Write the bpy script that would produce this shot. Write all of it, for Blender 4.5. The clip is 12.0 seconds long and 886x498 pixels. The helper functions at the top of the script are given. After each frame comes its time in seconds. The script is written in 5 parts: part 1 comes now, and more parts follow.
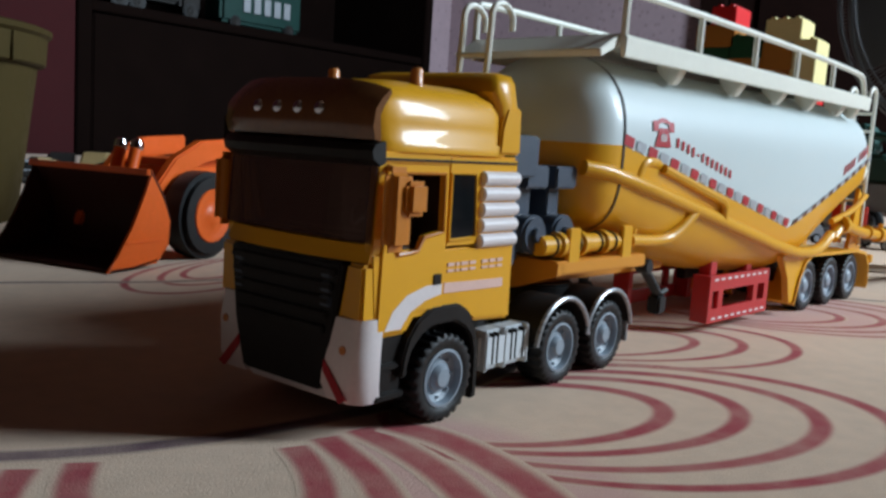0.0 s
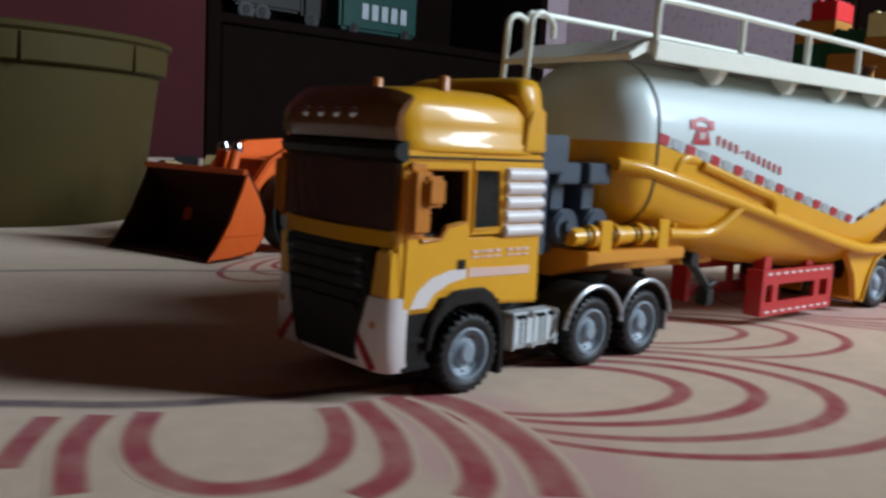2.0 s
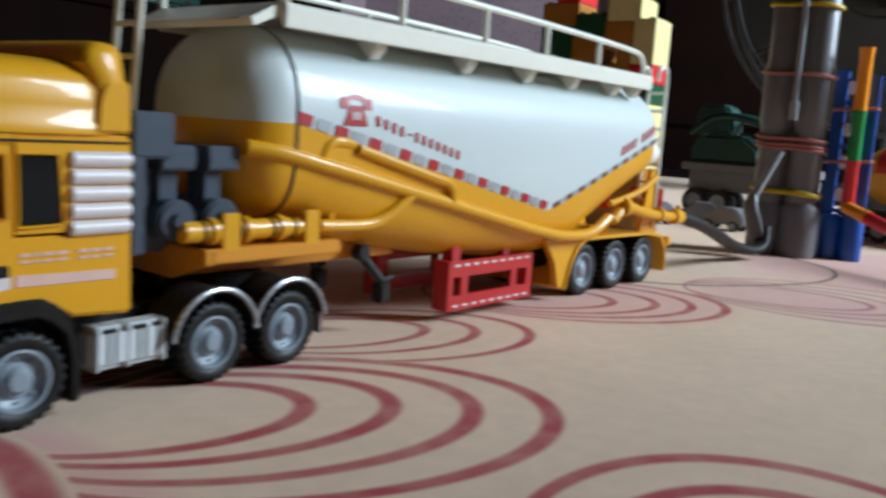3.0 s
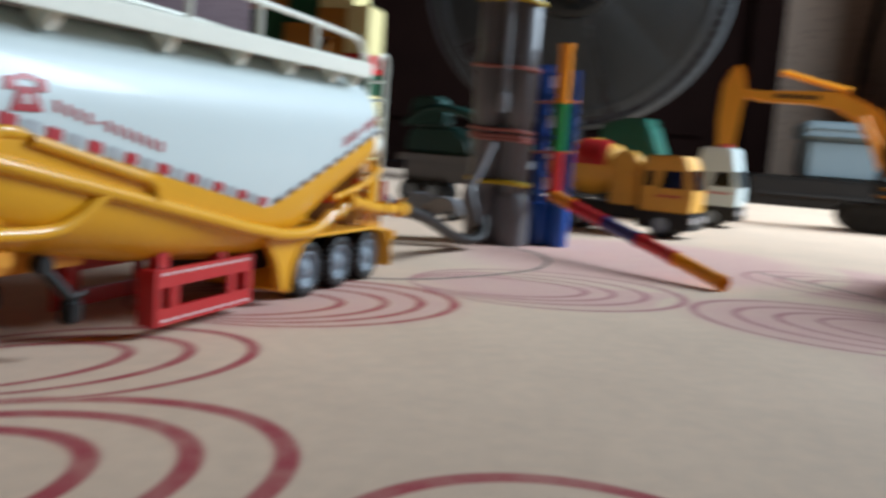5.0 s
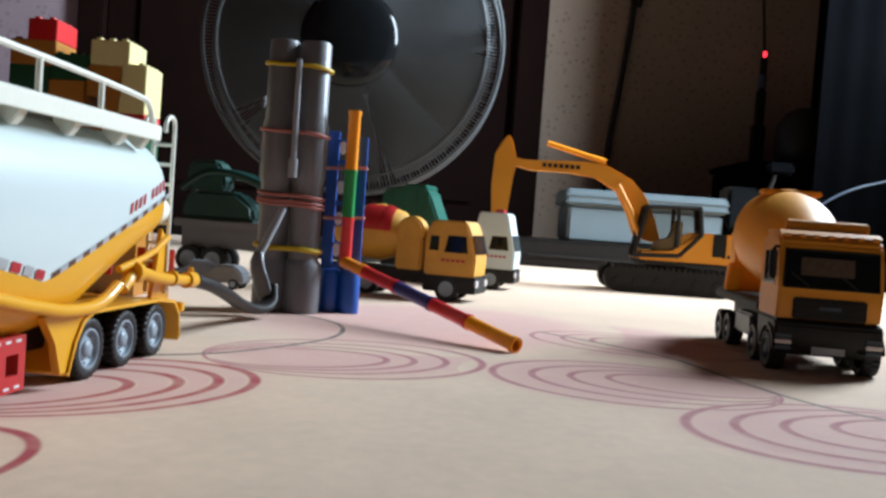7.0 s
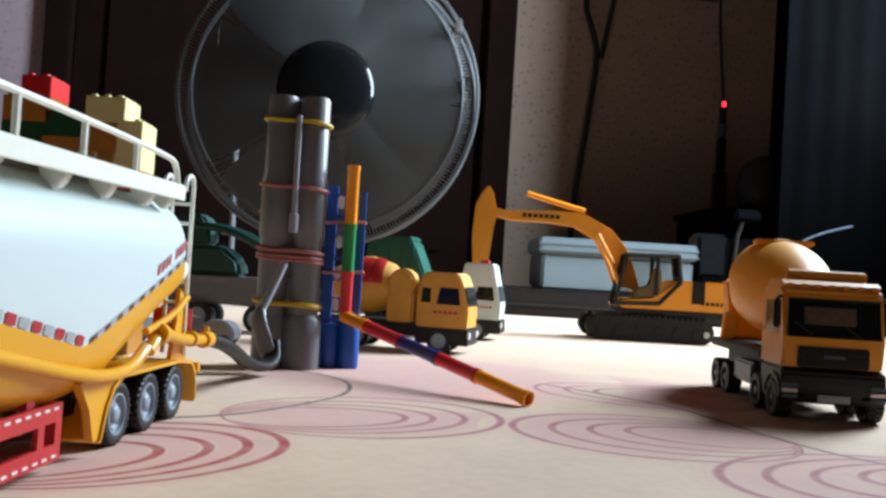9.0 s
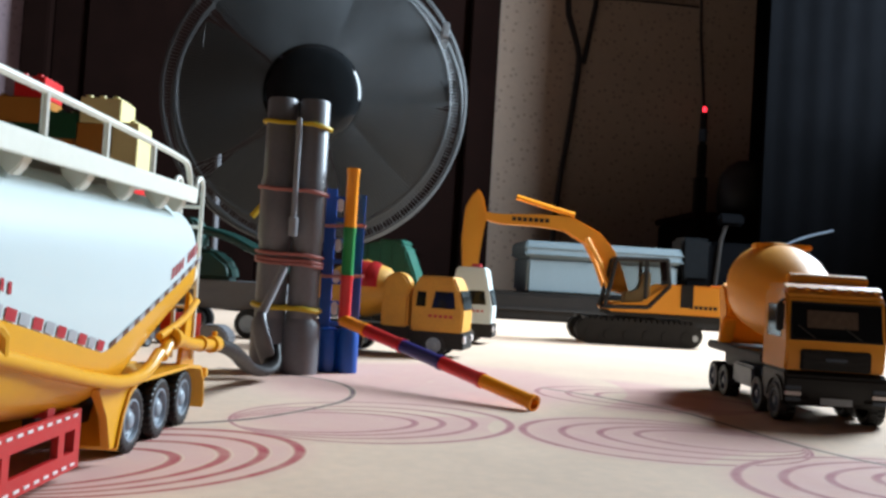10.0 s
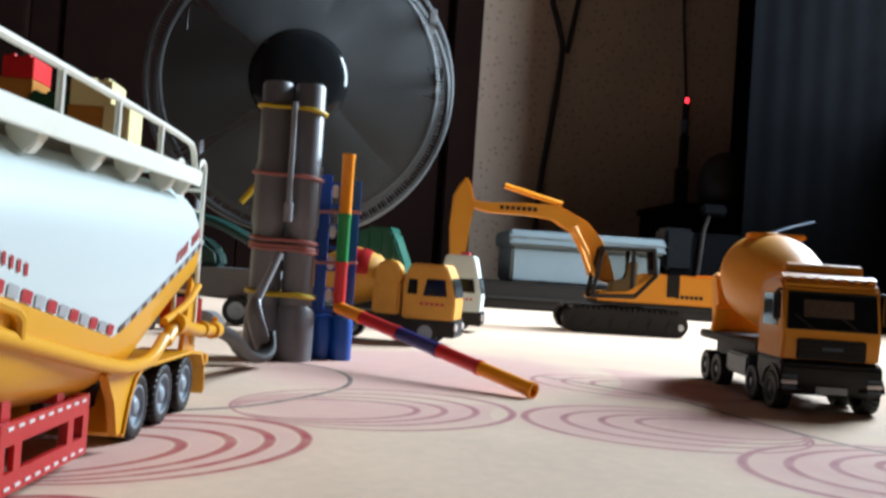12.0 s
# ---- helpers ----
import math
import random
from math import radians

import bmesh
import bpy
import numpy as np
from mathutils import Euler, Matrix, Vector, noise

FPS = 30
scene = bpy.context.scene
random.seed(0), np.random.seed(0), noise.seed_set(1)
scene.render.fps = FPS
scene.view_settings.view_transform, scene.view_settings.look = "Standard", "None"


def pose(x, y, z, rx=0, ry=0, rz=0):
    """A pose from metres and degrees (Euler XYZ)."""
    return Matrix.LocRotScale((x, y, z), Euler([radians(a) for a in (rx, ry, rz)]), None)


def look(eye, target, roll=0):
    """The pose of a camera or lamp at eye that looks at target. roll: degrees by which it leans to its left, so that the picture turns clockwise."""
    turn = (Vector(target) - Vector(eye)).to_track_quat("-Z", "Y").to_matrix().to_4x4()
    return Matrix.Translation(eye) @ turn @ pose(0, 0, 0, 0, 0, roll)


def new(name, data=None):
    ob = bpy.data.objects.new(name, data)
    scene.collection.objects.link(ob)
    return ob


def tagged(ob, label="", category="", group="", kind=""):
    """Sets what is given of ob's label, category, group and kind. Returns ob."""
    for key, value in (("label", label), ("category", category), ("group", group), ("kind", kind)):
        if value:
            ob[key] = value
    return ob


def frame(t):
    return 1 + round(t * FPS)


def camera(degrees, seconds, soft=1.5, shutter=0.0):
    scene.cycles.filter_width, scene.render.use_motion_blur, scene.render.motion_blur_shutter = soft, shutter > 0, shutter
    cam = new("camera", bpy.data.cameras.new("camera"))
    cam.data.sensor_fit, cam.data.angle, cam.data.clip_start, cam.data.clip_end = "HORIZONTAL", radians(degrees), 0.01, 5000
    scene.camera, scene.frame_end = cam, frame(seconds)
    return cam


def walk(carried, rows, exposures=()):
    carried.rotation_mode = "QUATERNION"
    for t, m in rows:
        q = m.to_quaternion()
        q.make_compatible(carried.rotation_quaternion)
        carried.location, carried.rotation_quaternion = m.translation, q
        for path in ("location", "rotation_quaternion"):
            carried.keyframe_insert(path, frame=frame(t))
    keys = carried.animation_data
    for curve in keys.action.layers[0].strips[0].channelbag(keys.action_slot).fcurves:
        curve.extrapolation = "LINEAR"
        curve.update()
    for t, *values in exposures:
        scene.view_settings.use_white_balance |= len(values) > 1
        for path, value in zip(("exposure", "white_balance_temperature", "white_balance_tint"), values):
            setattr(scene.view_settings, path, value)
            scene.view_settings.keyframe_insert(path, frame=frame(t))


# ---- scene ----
cam = camera(54.3, 12.0, soft=2.7, shutter=0.9)
PATH = [
    (0, (-0.159, -0.125, 0.067), (1.384, 1.125, -0.176), 3.7),
    (0.5, (-0.163, -0.128, 0.067), (1.388, 1.116, -0.149), 3.5),
    (1, (-0.164, -0.129, 0.068), (1.39, 1.11, -0.155), 3.4),
    (1.5, (-0.163, -0.144, 0.068), (1.303, 1.198, -0.16), 3.1),
    (2, (-0.16, -0.159, 0.068), (1.189, 1.294, -0.188), 3.1),
    (2.5, (-0.122, -0.172, 0.07), (1.405, 1.088, -0.212), 3.8),
    (4.3, (-0.081, -0.177, 0.073), (1.618, 0.848, -0.182), 4.0),
    (4.5, (-0.08, -0.176, 0.074), (1.649, 0.798, -0.175), 4.3),
    (5, (-0.073, -0.16, 0.071), (1.834, 0.389, -0.182), 4.2),
    (5.5, (-0.07, -0.147, 0.074), (1.908, 0.092, -0.104), 4.4),
    (6, (-0.065, -0.147, 0.071), (1.925, -0.057, -0.107), 4.0),
    (6.5, (-0.066, -0.145, 0.072), (1.931, -0.102, -0.019), 4.4),
    (6.9, (-0.067, -0.144, 0.069), (1.931, -0.104, 0.004), 4.4),
    (7, (-0.067, -0.146, 0.071), (1.931, -0.097, 0.004), 4.2),
    (9, (-0.068, -0.117, 0.073), (1.931, -0.156, 0.122), 3.5),
    (9.5, (-0.066, -0.108, 0.072), (1.932, -0.168, 0.133), 3.4),
    (10, (-0.065, -0.101, 0.072), (1.932, -0.193, 0.133), 3.5),
    (10.5, (-0.063, -0.098, 0.071), (1.933, -0.221, 0.109), 3.6),
    (11, (-0.062, -0.091, 0.071), (1.932, -0.23, 0.117), 3.6),
    (11.5, (-0.063, -0.09, 0.071), (1.931, -0.231, 0.146), 3.7),
    (12, (-0.061, -0.089, 0.07), (1.933, -0.234, 0.109), 3.9),
]
walk(cam, [(t, look(eye, target, roll)) for t, eye, target, roll in PATH],
     exposures=[(0, -0.33), (2.5, -0.28), (4.3, -0.45), (5.0, -0.38), (5.5, -0.36), (6.0, -0.16), (6.5, -0.3), (7.0, -0.08), (9.0, 0.02), (12.0, 0.08)])

# ---- light ----
world = bpy.data.worlds.new("world")
scene.world = world
world.use_nodes = True
wn = world.node_tree
sky = wn.nodes.new("ShaderNodeTexSky")
sky.sky_type, sky.sun_disc = "NISHITA", False
sky.sun_elevation, sky.sun_rotation = radians(38), radians(170)
wn.links.new(sky.outputs[0], wn.nodes["Background"].inputs[0])
wn.nodes["Background"].inputs[1].default_value = 0.1
WIN = (0.90, 1.47, 0.42, 1.42)         # window opening in the wall at y = -1.05: x0, x1, z0, z1
daylight = bpy.data.lights.new("daylight", "AREA")
daylight.shape, daylight.size, daylight.size_y = "RECTANGLE", WIN[1] - WIN[0], WIN[3] - WIN[2]
daylight.energy, daylight.color = 106, (0.70, 0.86, 1.0)
lamp = new("daylight", daylight)
lamp.matrix_world = pose((WIN[0] + WIN[1]) / 2, -1.15, (WIN[2] + WIN[3]) / 2, 90)

# ---- materials ----
def srgb(r, g, b):
    return tuple(((c / 255 + 0.055) / 1.055) ** 2.4 if c > 10 else c / 255 / 12.92 for c in (r, g, b)) + (1,)


def material(name, color, rough=0.5, metal=0.0, vary=0.12, scale=60.0, bump=0.0, bump_scale=400.0, coat=0.0, spec=0.5, sheen=0.0, mottle=0.16):
    """Principled surface with two scales of colour and gloss variation; scales are waves per metre."""
    m = bpy.data.materials.new(name)
    m.use_nodes = True
    nt = m.node_tree
    n, l = nt.nodes, nt.links
    b = n["Principled BSDF"]
    co = n.new("ShaderNodeTexCoord")
    geo = n.new("ShaderNodeNewGeometry")
    a = n.new("ShaderNodeTexNoise")
    a.inputs["Scale"].default_value, a.inputs["Detail"].default_value = scale, 4
    l.new(geo.outputs["Position"], a.inputs["Vector"])
    f = n.new("ShaderNodeTexNoise")
    f.inputs["Scale"].default_value, f.inputs["Detail"].default_value = scale * 9, 3
    l.new(geo.outputs["Position"], f.inputs["Vector"])
    add = n.new("ShaderNodeMath")
    add.operation = "ADD"
    l.new(a.outputs[0], add.inputs[0])
    l.new(f.outputs[0], add.inputs[1])
    mr = n.new("ShaderNodeMapRange")
    mr.inputs[1].default_value, mr.inputs[2].default_value = 0.6, 1.4
    mr.inputs[3].default_value, mr.inputs[4].default_value = 1 - vary, 1 + vary
    l.new(add.outputs[0], mr.inputs[0])
    mul = n.new("ShaderNodeVectorMath")
    mul.operation = "SCALE"
    mul.inputs[0].default_value = color[:3]
    l.new(mr.outputs[0], mul.inputs["Scale"])
    l.new(mul.outputs[0], b.inputs["Base Color"])
    rr = n.new("ShaderNodeMapRange")
    rr.inputs[1].default_value, rr.inputs[2].default_value = 0.3, 0.7
    k = min(0.09, rough * mottle)
    rr.inputs[3].default_value, rr.inputs[4].default_value = max(0.02, rough - k), min(1, rough + k)
    l.new(f.outputs[0], rr.inputs[0])
    l.new(rr.outputs[0], b.inputs["Roughness"])
    b.inputs["Metallic"].default_value = metal
    b.inputs["Specular IOR Level"].default_value = spec
    b.inputs["Coat Weight"].default_value = coat
    b.inputs["Coat Roughness"].default_value = 0.04
    b.inputs["Sheen Weight"].default_value = sheen
    if bump:
        bn = n.new("ShaderNodeTexNoise")
        bn.inputs["Scale"].default_value, bn.inputs["Detail"].default_value = bump_scale, 3
        l.new(geo.outputs["Position"], bn.inputs["Vector"])
        bp = n.new("ShaderNodeBump")
        bp.inputs["Strength"].default_value, bp.inputs["Distance"].default_value = bump, 0.0006
        l.new(bn.outputs[0], bp.inputs["Height"])
        l.new(bp.outputs[0], b.inputs["Normal"])
    return m


def glow(name, color, strength):
    m = bpy.data.materials.new(name)
    m.use_nodes = True
    b = m.node_tree.nodes["Principled BSDF"]
    b.inputs["Base Color"].default_value = color
    b.inputs["Emission Color"].default_value, b.inputs["Emission Strength"].default_value = color, strength
    return m


def dotted(name, base, dot, per_metre):
    """Wallpaper: matt paper with a sparse print of small marks."""
    m = material(name, base, 0.8, vary=0.1, scale=6, bump=0.3, bump_scale=300)
    n, l = m.node_tree.nodes, m.node_tree.links
    geo = n.new("ShaderNodeNewGeometry")
    v = n.new("ShaderNodeTexVoronoi")
    v.inputs["Scale"].default_value, v.inputs["Randomness"].default_value = per_metre, 0.75
    l.new(geo.outputs["Position"], v.inputs["Vector"])
    r = n.new("ShaderNodeMapRange")
    r.inputs[1].default_value, r.inputs[2].default_value = 0.14, 0.3
    r.inputs[3].default_value, r.inputs[4].default_value = 0.45, 0.0
    l.new(v.outputs["Distance"], r.inputs[0])
    mix = n.new("ShaderNodeMix")
    mix.data_type = "RGBA"
    old = n["Principled BSDF"].inputs["Base Color"].links[0].from_socket
    l.new(r.outputs[0], mix.inputs[0])
    l.new(old, mix.inputs[6])
    mix.inputs[7].default_value = dot
    l.new(mix.outputs[2], n["Principled BSDF"].inputs["Base Color"])
    return m


YELLOW = material("yellow paint", srgb(228, 163, 30), 0.36, vary=0.03, scale=20, coat=0.28, mottle=0.02, spec=0.3)
ORANGE_Y = material("orange yellow paint", srgb(222, 146, 44), 0.48, vary=0.02, scale=15, coat=0.08, mottle=0.02, spec=0.3)
WHITE = material("white enamel", srgb(204, 214, 213), 0.42, vary=0.012, scale=8, coat=0.12, mottle=0.0)
CREAM = material("cream plastic", srgb(236, 234, 220), 0.42, vary=0.04, scale=40)
BLACK = material("black plastic", (0.013, 0.011, 0.010, 1), 0.45, vary=0.3, scale=80, bump=0.1, spec=0.22)
CHASSIS = material("dark chassis plastic", (0.014, 0.012, 0.011, 1), 0.6, vary=0.3, scale=80, bump=0.1, spec=0.3)
RUBBER = material("tyre rubber", (0.007, 0.0072, 0.008, 1), 0.48, vary=0.35, scale=150, bump=0.2, bump_scale=900, spec=0.4)
RIM = material("grey rim plastic", srgb(142, 153, 163), 0.42, metal=0.0, vary=0.08, scale=120)
SILVER = material("silver plastic", srgb(176, 180, 184), 0.3, metal=0.55, vary=0.08, scale=90)
TANKSILVER = material("bright silver plastic", srgb(206, 211, 214), 0.35, metal=0.0, vary=0.06, scale=90)
PALE = material("white plastic trim", srgb(226, 216, 214), 0.35, vary=0.05, scale=90)
PINK = material("pale pink print", srgb(226, 186, 172), 0.5, vary=0.08, scale=120)
RED = material("red plastic", srgb(190, 36, 38), 0.4, vary=0.08, scale=60, coat=0.2)
REDTAPE = material("red reflective tape", srgb(176, 30, 42), 0.4, vary=0.12, scale=200)
GREYTAPE = material("silver reflective tape", srgb(176, 180, 184), 0.35, metal=0.3, vary=0.1, scale=200)
DARKTAPE = material("dark tape", srgb(84, 46, 32), 0.5, vary=0.2, scale=200)
STEEL = material("blue grey plastic", srgb(64, 74, 88), 0.4, vary=0.12, scale=90, bump=0.1)
BROWNGLASS = material("smoked visor", (0.17, 0.066, 0.022, 1), 0.2, vary=0.15, scale=60, coat=0.5, mottle=0.02)
GLASS = material("smoked window", (0.008, 0.009, 0.01, 1), 0.08, vary=0.2, scale=60, spec=0.22)
CABGLASS = material("brown tinted cab glass", srgb(92, 78, 68), 0.15, vary=0.25, scale=40, coat=0.3)
AMBER = material("amber lens", srgb(205, 130, 70), 0.25, vary=0.1, scale=120, coat=0.3)
MIRROR_Y = material("ochre plastic", srgb(196, 116, 20), 0.38, vary=0.08, scale=80)
ORANGE = material("orange plastic", srgb(222, 92, 22), 0.38, vary=0.08, scale=50, bump=0.06)
CHROME = material("chrome", (0.75, 0.75, 0.77, 1), 0.12, metal=1.0, vary=0.05)
PIPEGREY = material("grey pvc", srgb(112, 112, 116), 0.42, vary=0.1, scale=50, bump=0.08)
LIGHTGREY = material("light grey plastic", srgb(150, 154, 160), 0.4, vary=0.08, scale=60)
BLUE = material("blue plastic", srgb(14, 76, 164), 0.4, vary=0.1, scale=60)
NAVY = material("navy plastic", srgb(40, 36, 110), 0.4, vary=0.1, scale=60)
GREEN = material("green plastic", srgb(14, 140, 66), 0.4, vary=0.1, scale=60)
TEAL = material("dark teal plastic", srgb(4, 84, 70), 0.38, vary=0.15, scale=60)
# Darker copy of the teal: shade is put into its colour.
TEAL_SHADE = material("shaded teal plastic", srgb(5, 52, 46), 0.45, vary=0.2, scale=50)
STRAWY = material("yellow straw", srgb(255, 156, 14), 0.35, vary=0.06, scale=80)
STRAWR = material("red straw", srgb(212, 36, 40), 0.35, vary=0.08, scale=80)
BAND_Y = material("yellow rubber band", srgb(200, 168, 30), 0.55, vary=0.1, scale=200)
BAND_P = material("pink rubber band", srgb(178, 112, 104), 0.55, vary=0.1, scale=200)
BRICK_C = material("cream brick", srgb(224, 208, 150), 0.4, vary=0.05, scale=60)
BRICK_B = material("ochre brick", srgb(172, 112, 40), 0.4, vary=0.06, scale=60)
BRICK_G = material("dark green brick", srgb(18, 72, 44), 0.4, vary=0.06, scale=60)
BRICK_R = material("red brick", srgb(206, 28, 30), 0.4, vary=0.06, scale=60)
PAIL = material("olive plastic", srgb(66, 54, 26), 0.7, vary=0.1, scale=14, bump=0.1, bump_scale=200, spec=0.15)
WOOD = material("dark wood", srgb(27, 14, 11), 0.85, vary=0.3, scale=12, bump=0.2, bump_scale=120, spec=0.06)
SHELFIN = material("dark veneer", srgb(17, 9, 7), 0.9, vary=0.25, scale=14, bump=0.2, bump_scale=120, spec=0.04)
MAROON = material("rose wall paint", srgb(62, 28, 30), 0.9, vary=0.12, scale=8, bump=0.3, bump_scale=200, spec=0.08)
PAPER_L = dotted("lavender wallpaper", srgb(168, 146, 152), srgb(122, 102, 110), 42)
PAPER_B = dotted("beige wallpaper", srgb(150, 128, 112), srgb(82, 66, 58), 48)
# For surfaces out of view; brown picked to warm and dim the bounced light.
PLASTER = material("plaster", srgb(88, 60, 42), 0.85, vary=0.08, scale=5, bump=0.3, bump_scale=200)
# Orange bucket's inner surfaces, with the shade inside it put into the colour.
BUCKET_SHADE = material("shaded bucket orange", srgb(56, 22, 14), 0.6, vary=0.25, scale=60, spec=0.2)
GREYWIRE = material("grey lacquered wire", srgb(74, 76, 78), 0.45, metal=0.2, vary=0.1, scale=30)
BLADE = material("smoke grey fan blade", srgb(74, 76, 78), 0.35, vary=0.1, scale=12)
BOXWHITE = material("pale grey blue lid", srgb(104, 118, 124), 0.5, vary=0.06, scale=20)
CABLE = material("black cable", (0.012, 0.01, 0.01, 1), 0.5, vary=0.2)
CARPET = material("beige carpet", srgb(218, 188, 162), 0.85, vary=0.10, scale=16, bump=0.45, bump_scale=2200, spec=0.3, sheen=0.12)
CREAM_T = material("tan plastic", srgb(150, 128, 88), 0.45, vary=0.15, scale=60)
# Near-black: the dimness beside the window is put into this colour.
DARKBLUE = material("shaded blue-black", (0.0021, 0.0023, 0.0029, 1), 0.95, vary=0.3, scale=10, bump=0.1, bump_scale=150, spec=0.02)
DRUM = material("orange drum plastic", srgb(242, 160, 36), 0.5, vary=0.04, scale=25, mottle=0.05)
DUSTY = material("dusty yellow plastic", srgb(206, 148, 48), 0.55, vary=0.16, scale=70, bump=0.1)
HOSECLEAR = material("smoky grey hose", srgb(30, 26, 25), 0.5, vary=0.15, scale=80, spec=0.25)
SEAT = material("dark brown cab trim", srgb(48, 30, 20), 0.6, vary=0.2, scale=60)


def tinted(name, tint, rough=0.03, haze=0.0):
    """Thin clear pane: straight-through light with a tint, and gloss on its face."""
    m = bpy.data.materials.new(name)
    m.use_nodes = True
    n, l = m.node_tree.nodes, m.node_tree.links
    n.remove(n["Principled BSDF"])
    tr_, gl, fr, mx_ = n.new("ShaderNodeBsdfTransparent"), n.new("ShaderNodeBsdfGlossy"), n.new("ShaderNodeFresnel"), n.new("ShaderNodeMixShader")
    tr_.inputs[0].default_value = tint
    gl.inputs["Roughness"].default_value = rough
    fr.inputs[0].default_value = 1.45
    l.new(fr.outputs[0], mx_.inputs[0])
    l.new(tr_.outputs[0], mx_.inputs[1])
    l.new(gl.outputs[0], mx_.inputs[2])
    # Even pinkish diffuse: reflections on the pane are put into its colour.
    if haze:
        df, hz = n.new("ShaderNodeBsdfDiffuse"), n.new("ShaderNodeMixShader")
        df.inputs[0].default_value = (0.24, 0.14, 0.12, 1)
        hz.inputs[0].default_value = haze
        l.new(tr_.outputs[0], hz.inputs[1])
        l.new(df.outputs[0], hz.inputs[2])
        l.new(hz.outputs[0], mx_.inputs[1])
    l.new(mx_.outputs[0], n["Material Output"].inputs[0])
    return m


SMOKE = tinted("smoked clear pane", (0.5, 0.42, 0.38, 1), haze=0.34)
CLEAR = tinted("clear cab pane", (0.82, 0.80, 0.77, 1))


def printed(name, color, ground):
    """Carpet pile dyed through: the print fades softly at its edges and wears off in patches."""
    m = material(name, ground, 0.85, vary=0.10, scale=16, bump=0.45, bump_scale=2200, spec=0.3, sheen=0.12)
    n, l = m.node_tree.nodes, m.node_tree.links
    uv = n.new("ShaderNodeUVMap")
    sep = n.new("ShaderNodeSeparateXYZ")
    l.new(uv.outputs[0], sep.inputs[0])
    edge = n.new("ShaderNodeMapRange")
    edge.interpolation_type = "SMOOTHSTEP"
    edge.inputs[1].default_value, edge.inputs[2].default_value = 0.0, 1.0
    l.new(sep.outputs[1], edge.inputs[0])
    geo = n.new("ShaderNodeNewGeometry")
    wear = n.new("ShaderNodeTexNoise")
    wear.inputs["Scale"].default_value, wear.inputs["Detail"].default_value = 70, 8
    l.new(geo.outputs["Position"], wear.inputs["Vector"])
    wr = n.new("ShaderNodeMapRange")
    wr.inputs[1].default_value, wr.inputs[2].default_value = 0.32, 0.62
    wr.inputs[3].default_value, wr.inputs[4].default_value = 0.74, 1.0
    l.new(wear.outputs[0], wr.inputs[0])
    f = n.new("ShaderNodeMath")
    f.operation = "MULTIPLY"
    l.new(edge.outputs[0], f.inputs[0])
    l.new(wr.outputs[0], f.inputs[1])
    mix = n.new("ShaderNodeMix")
    mix.data_type = "RGBA"
    base = n["Principled BSDF"].inputs["Base Color"]
    old = base.links[0].from_socket
    l.new(f.outputs[0], mix.inputs[0])
    l.new(old, mix.inputs[6])
    mix.inputs[7].default_value = color
    l.new(mix.outputs[2], base)
    return m


BLUSH = printed("carpet print pale pink", srgb(212, 166, 154), srgb(218, 188, 162))
LOOPRED = printed("carpet print red", srgb(164, 48, 56), srgb(218, 188, 162))
# Far loops: the red print, with low-angle glare put into a paler colour.
LOOPGLARE = printed("carpet print red under glare", srgb(170, 104, 106), srgb(214, 172, 156))
LOOPDARK = printed("carpet print dark plum", srgb(92, 60, 68), srgb(218, 188, 162))
LED = glow("red led", (1, 0.03, 0.05, 1), 3)


# ---- building helpers: small things are drawn in millimetres ----
def finish(name, bm, mat, parent, label, unit, angle):
    me = bpy.data.meshes.new(name)
    bmesh.ops.recalc_face_normals(bm, faces=bm.faces[:])
    if unit != 1:
        bmesh.ops.scale(bm, vec=(unit, unit, unit), verts=bm.verts[:])
    bm.to_mesh(me)
    bm.free()
    for p in me.polygons:
        p.use_smooth = True
    me.set_sharp_from_angle(angle=radians(angle))
    me.materials.append(mat)
    ob = new(name, me)
    if parent is not None:
        ob.parent = parent
    if label:
        tagged(ob, label)
    return ob


def part(name, bm, mat, parent, label="", unit=0.001, angle=38):
    """One mesh under a thing or under a part."""
    return finish(name, bm, mat, parent, label, unit, angle)


def share(name, ob, parent, m):
    """Another piece on the same mesh."""
    o = new(name, ob.data)
    o.parent = parent
    o.matrix_basis = m
    return o


def thing(name, label, category, x, y, z=0, rz=0, group=""):
    e = new(name)
    e.empty_display_size = 0.01
    e.matrix_basis = pose(x, y, z, 0, 0, rz)
    return tagged(e, label, category, group)


def single(name, bm, mat, label, category, m=None, kind="", group="", unit=0.001, angle=38):
    ob = finish(name, bm, mat, None, "", unit, angle)
    if m is not None:
        ob.matrix_basis = m
    return tagged(ob, label, category, group, kind)


def BM():
    return bmesh.new()


def box(bm, x0, x1, y0, y1, z0, z1, b=0.0, seg=2):
    v = [bm.verts.new((x, y, z)) for x in (x0, x1) for y in (y0, y1) for z in (z0, z1)]
    f = [bm.faces.new([v[i] for i in q]) for q in ((0, 1, 3, 2), (4, 6, 7, 5), (0, 4, 5, 1), (2, 3, 7, 6), (0, 2, 6, 4), (1, 5, 7, 3))]
    if b:
        ed = list({e for g in f for e in g.edges})
        bmesh.ops.bevel(bm, geom=ed, offset=b, segments=seg, affect="EDGES", clamp_overlap=True)
    return bm


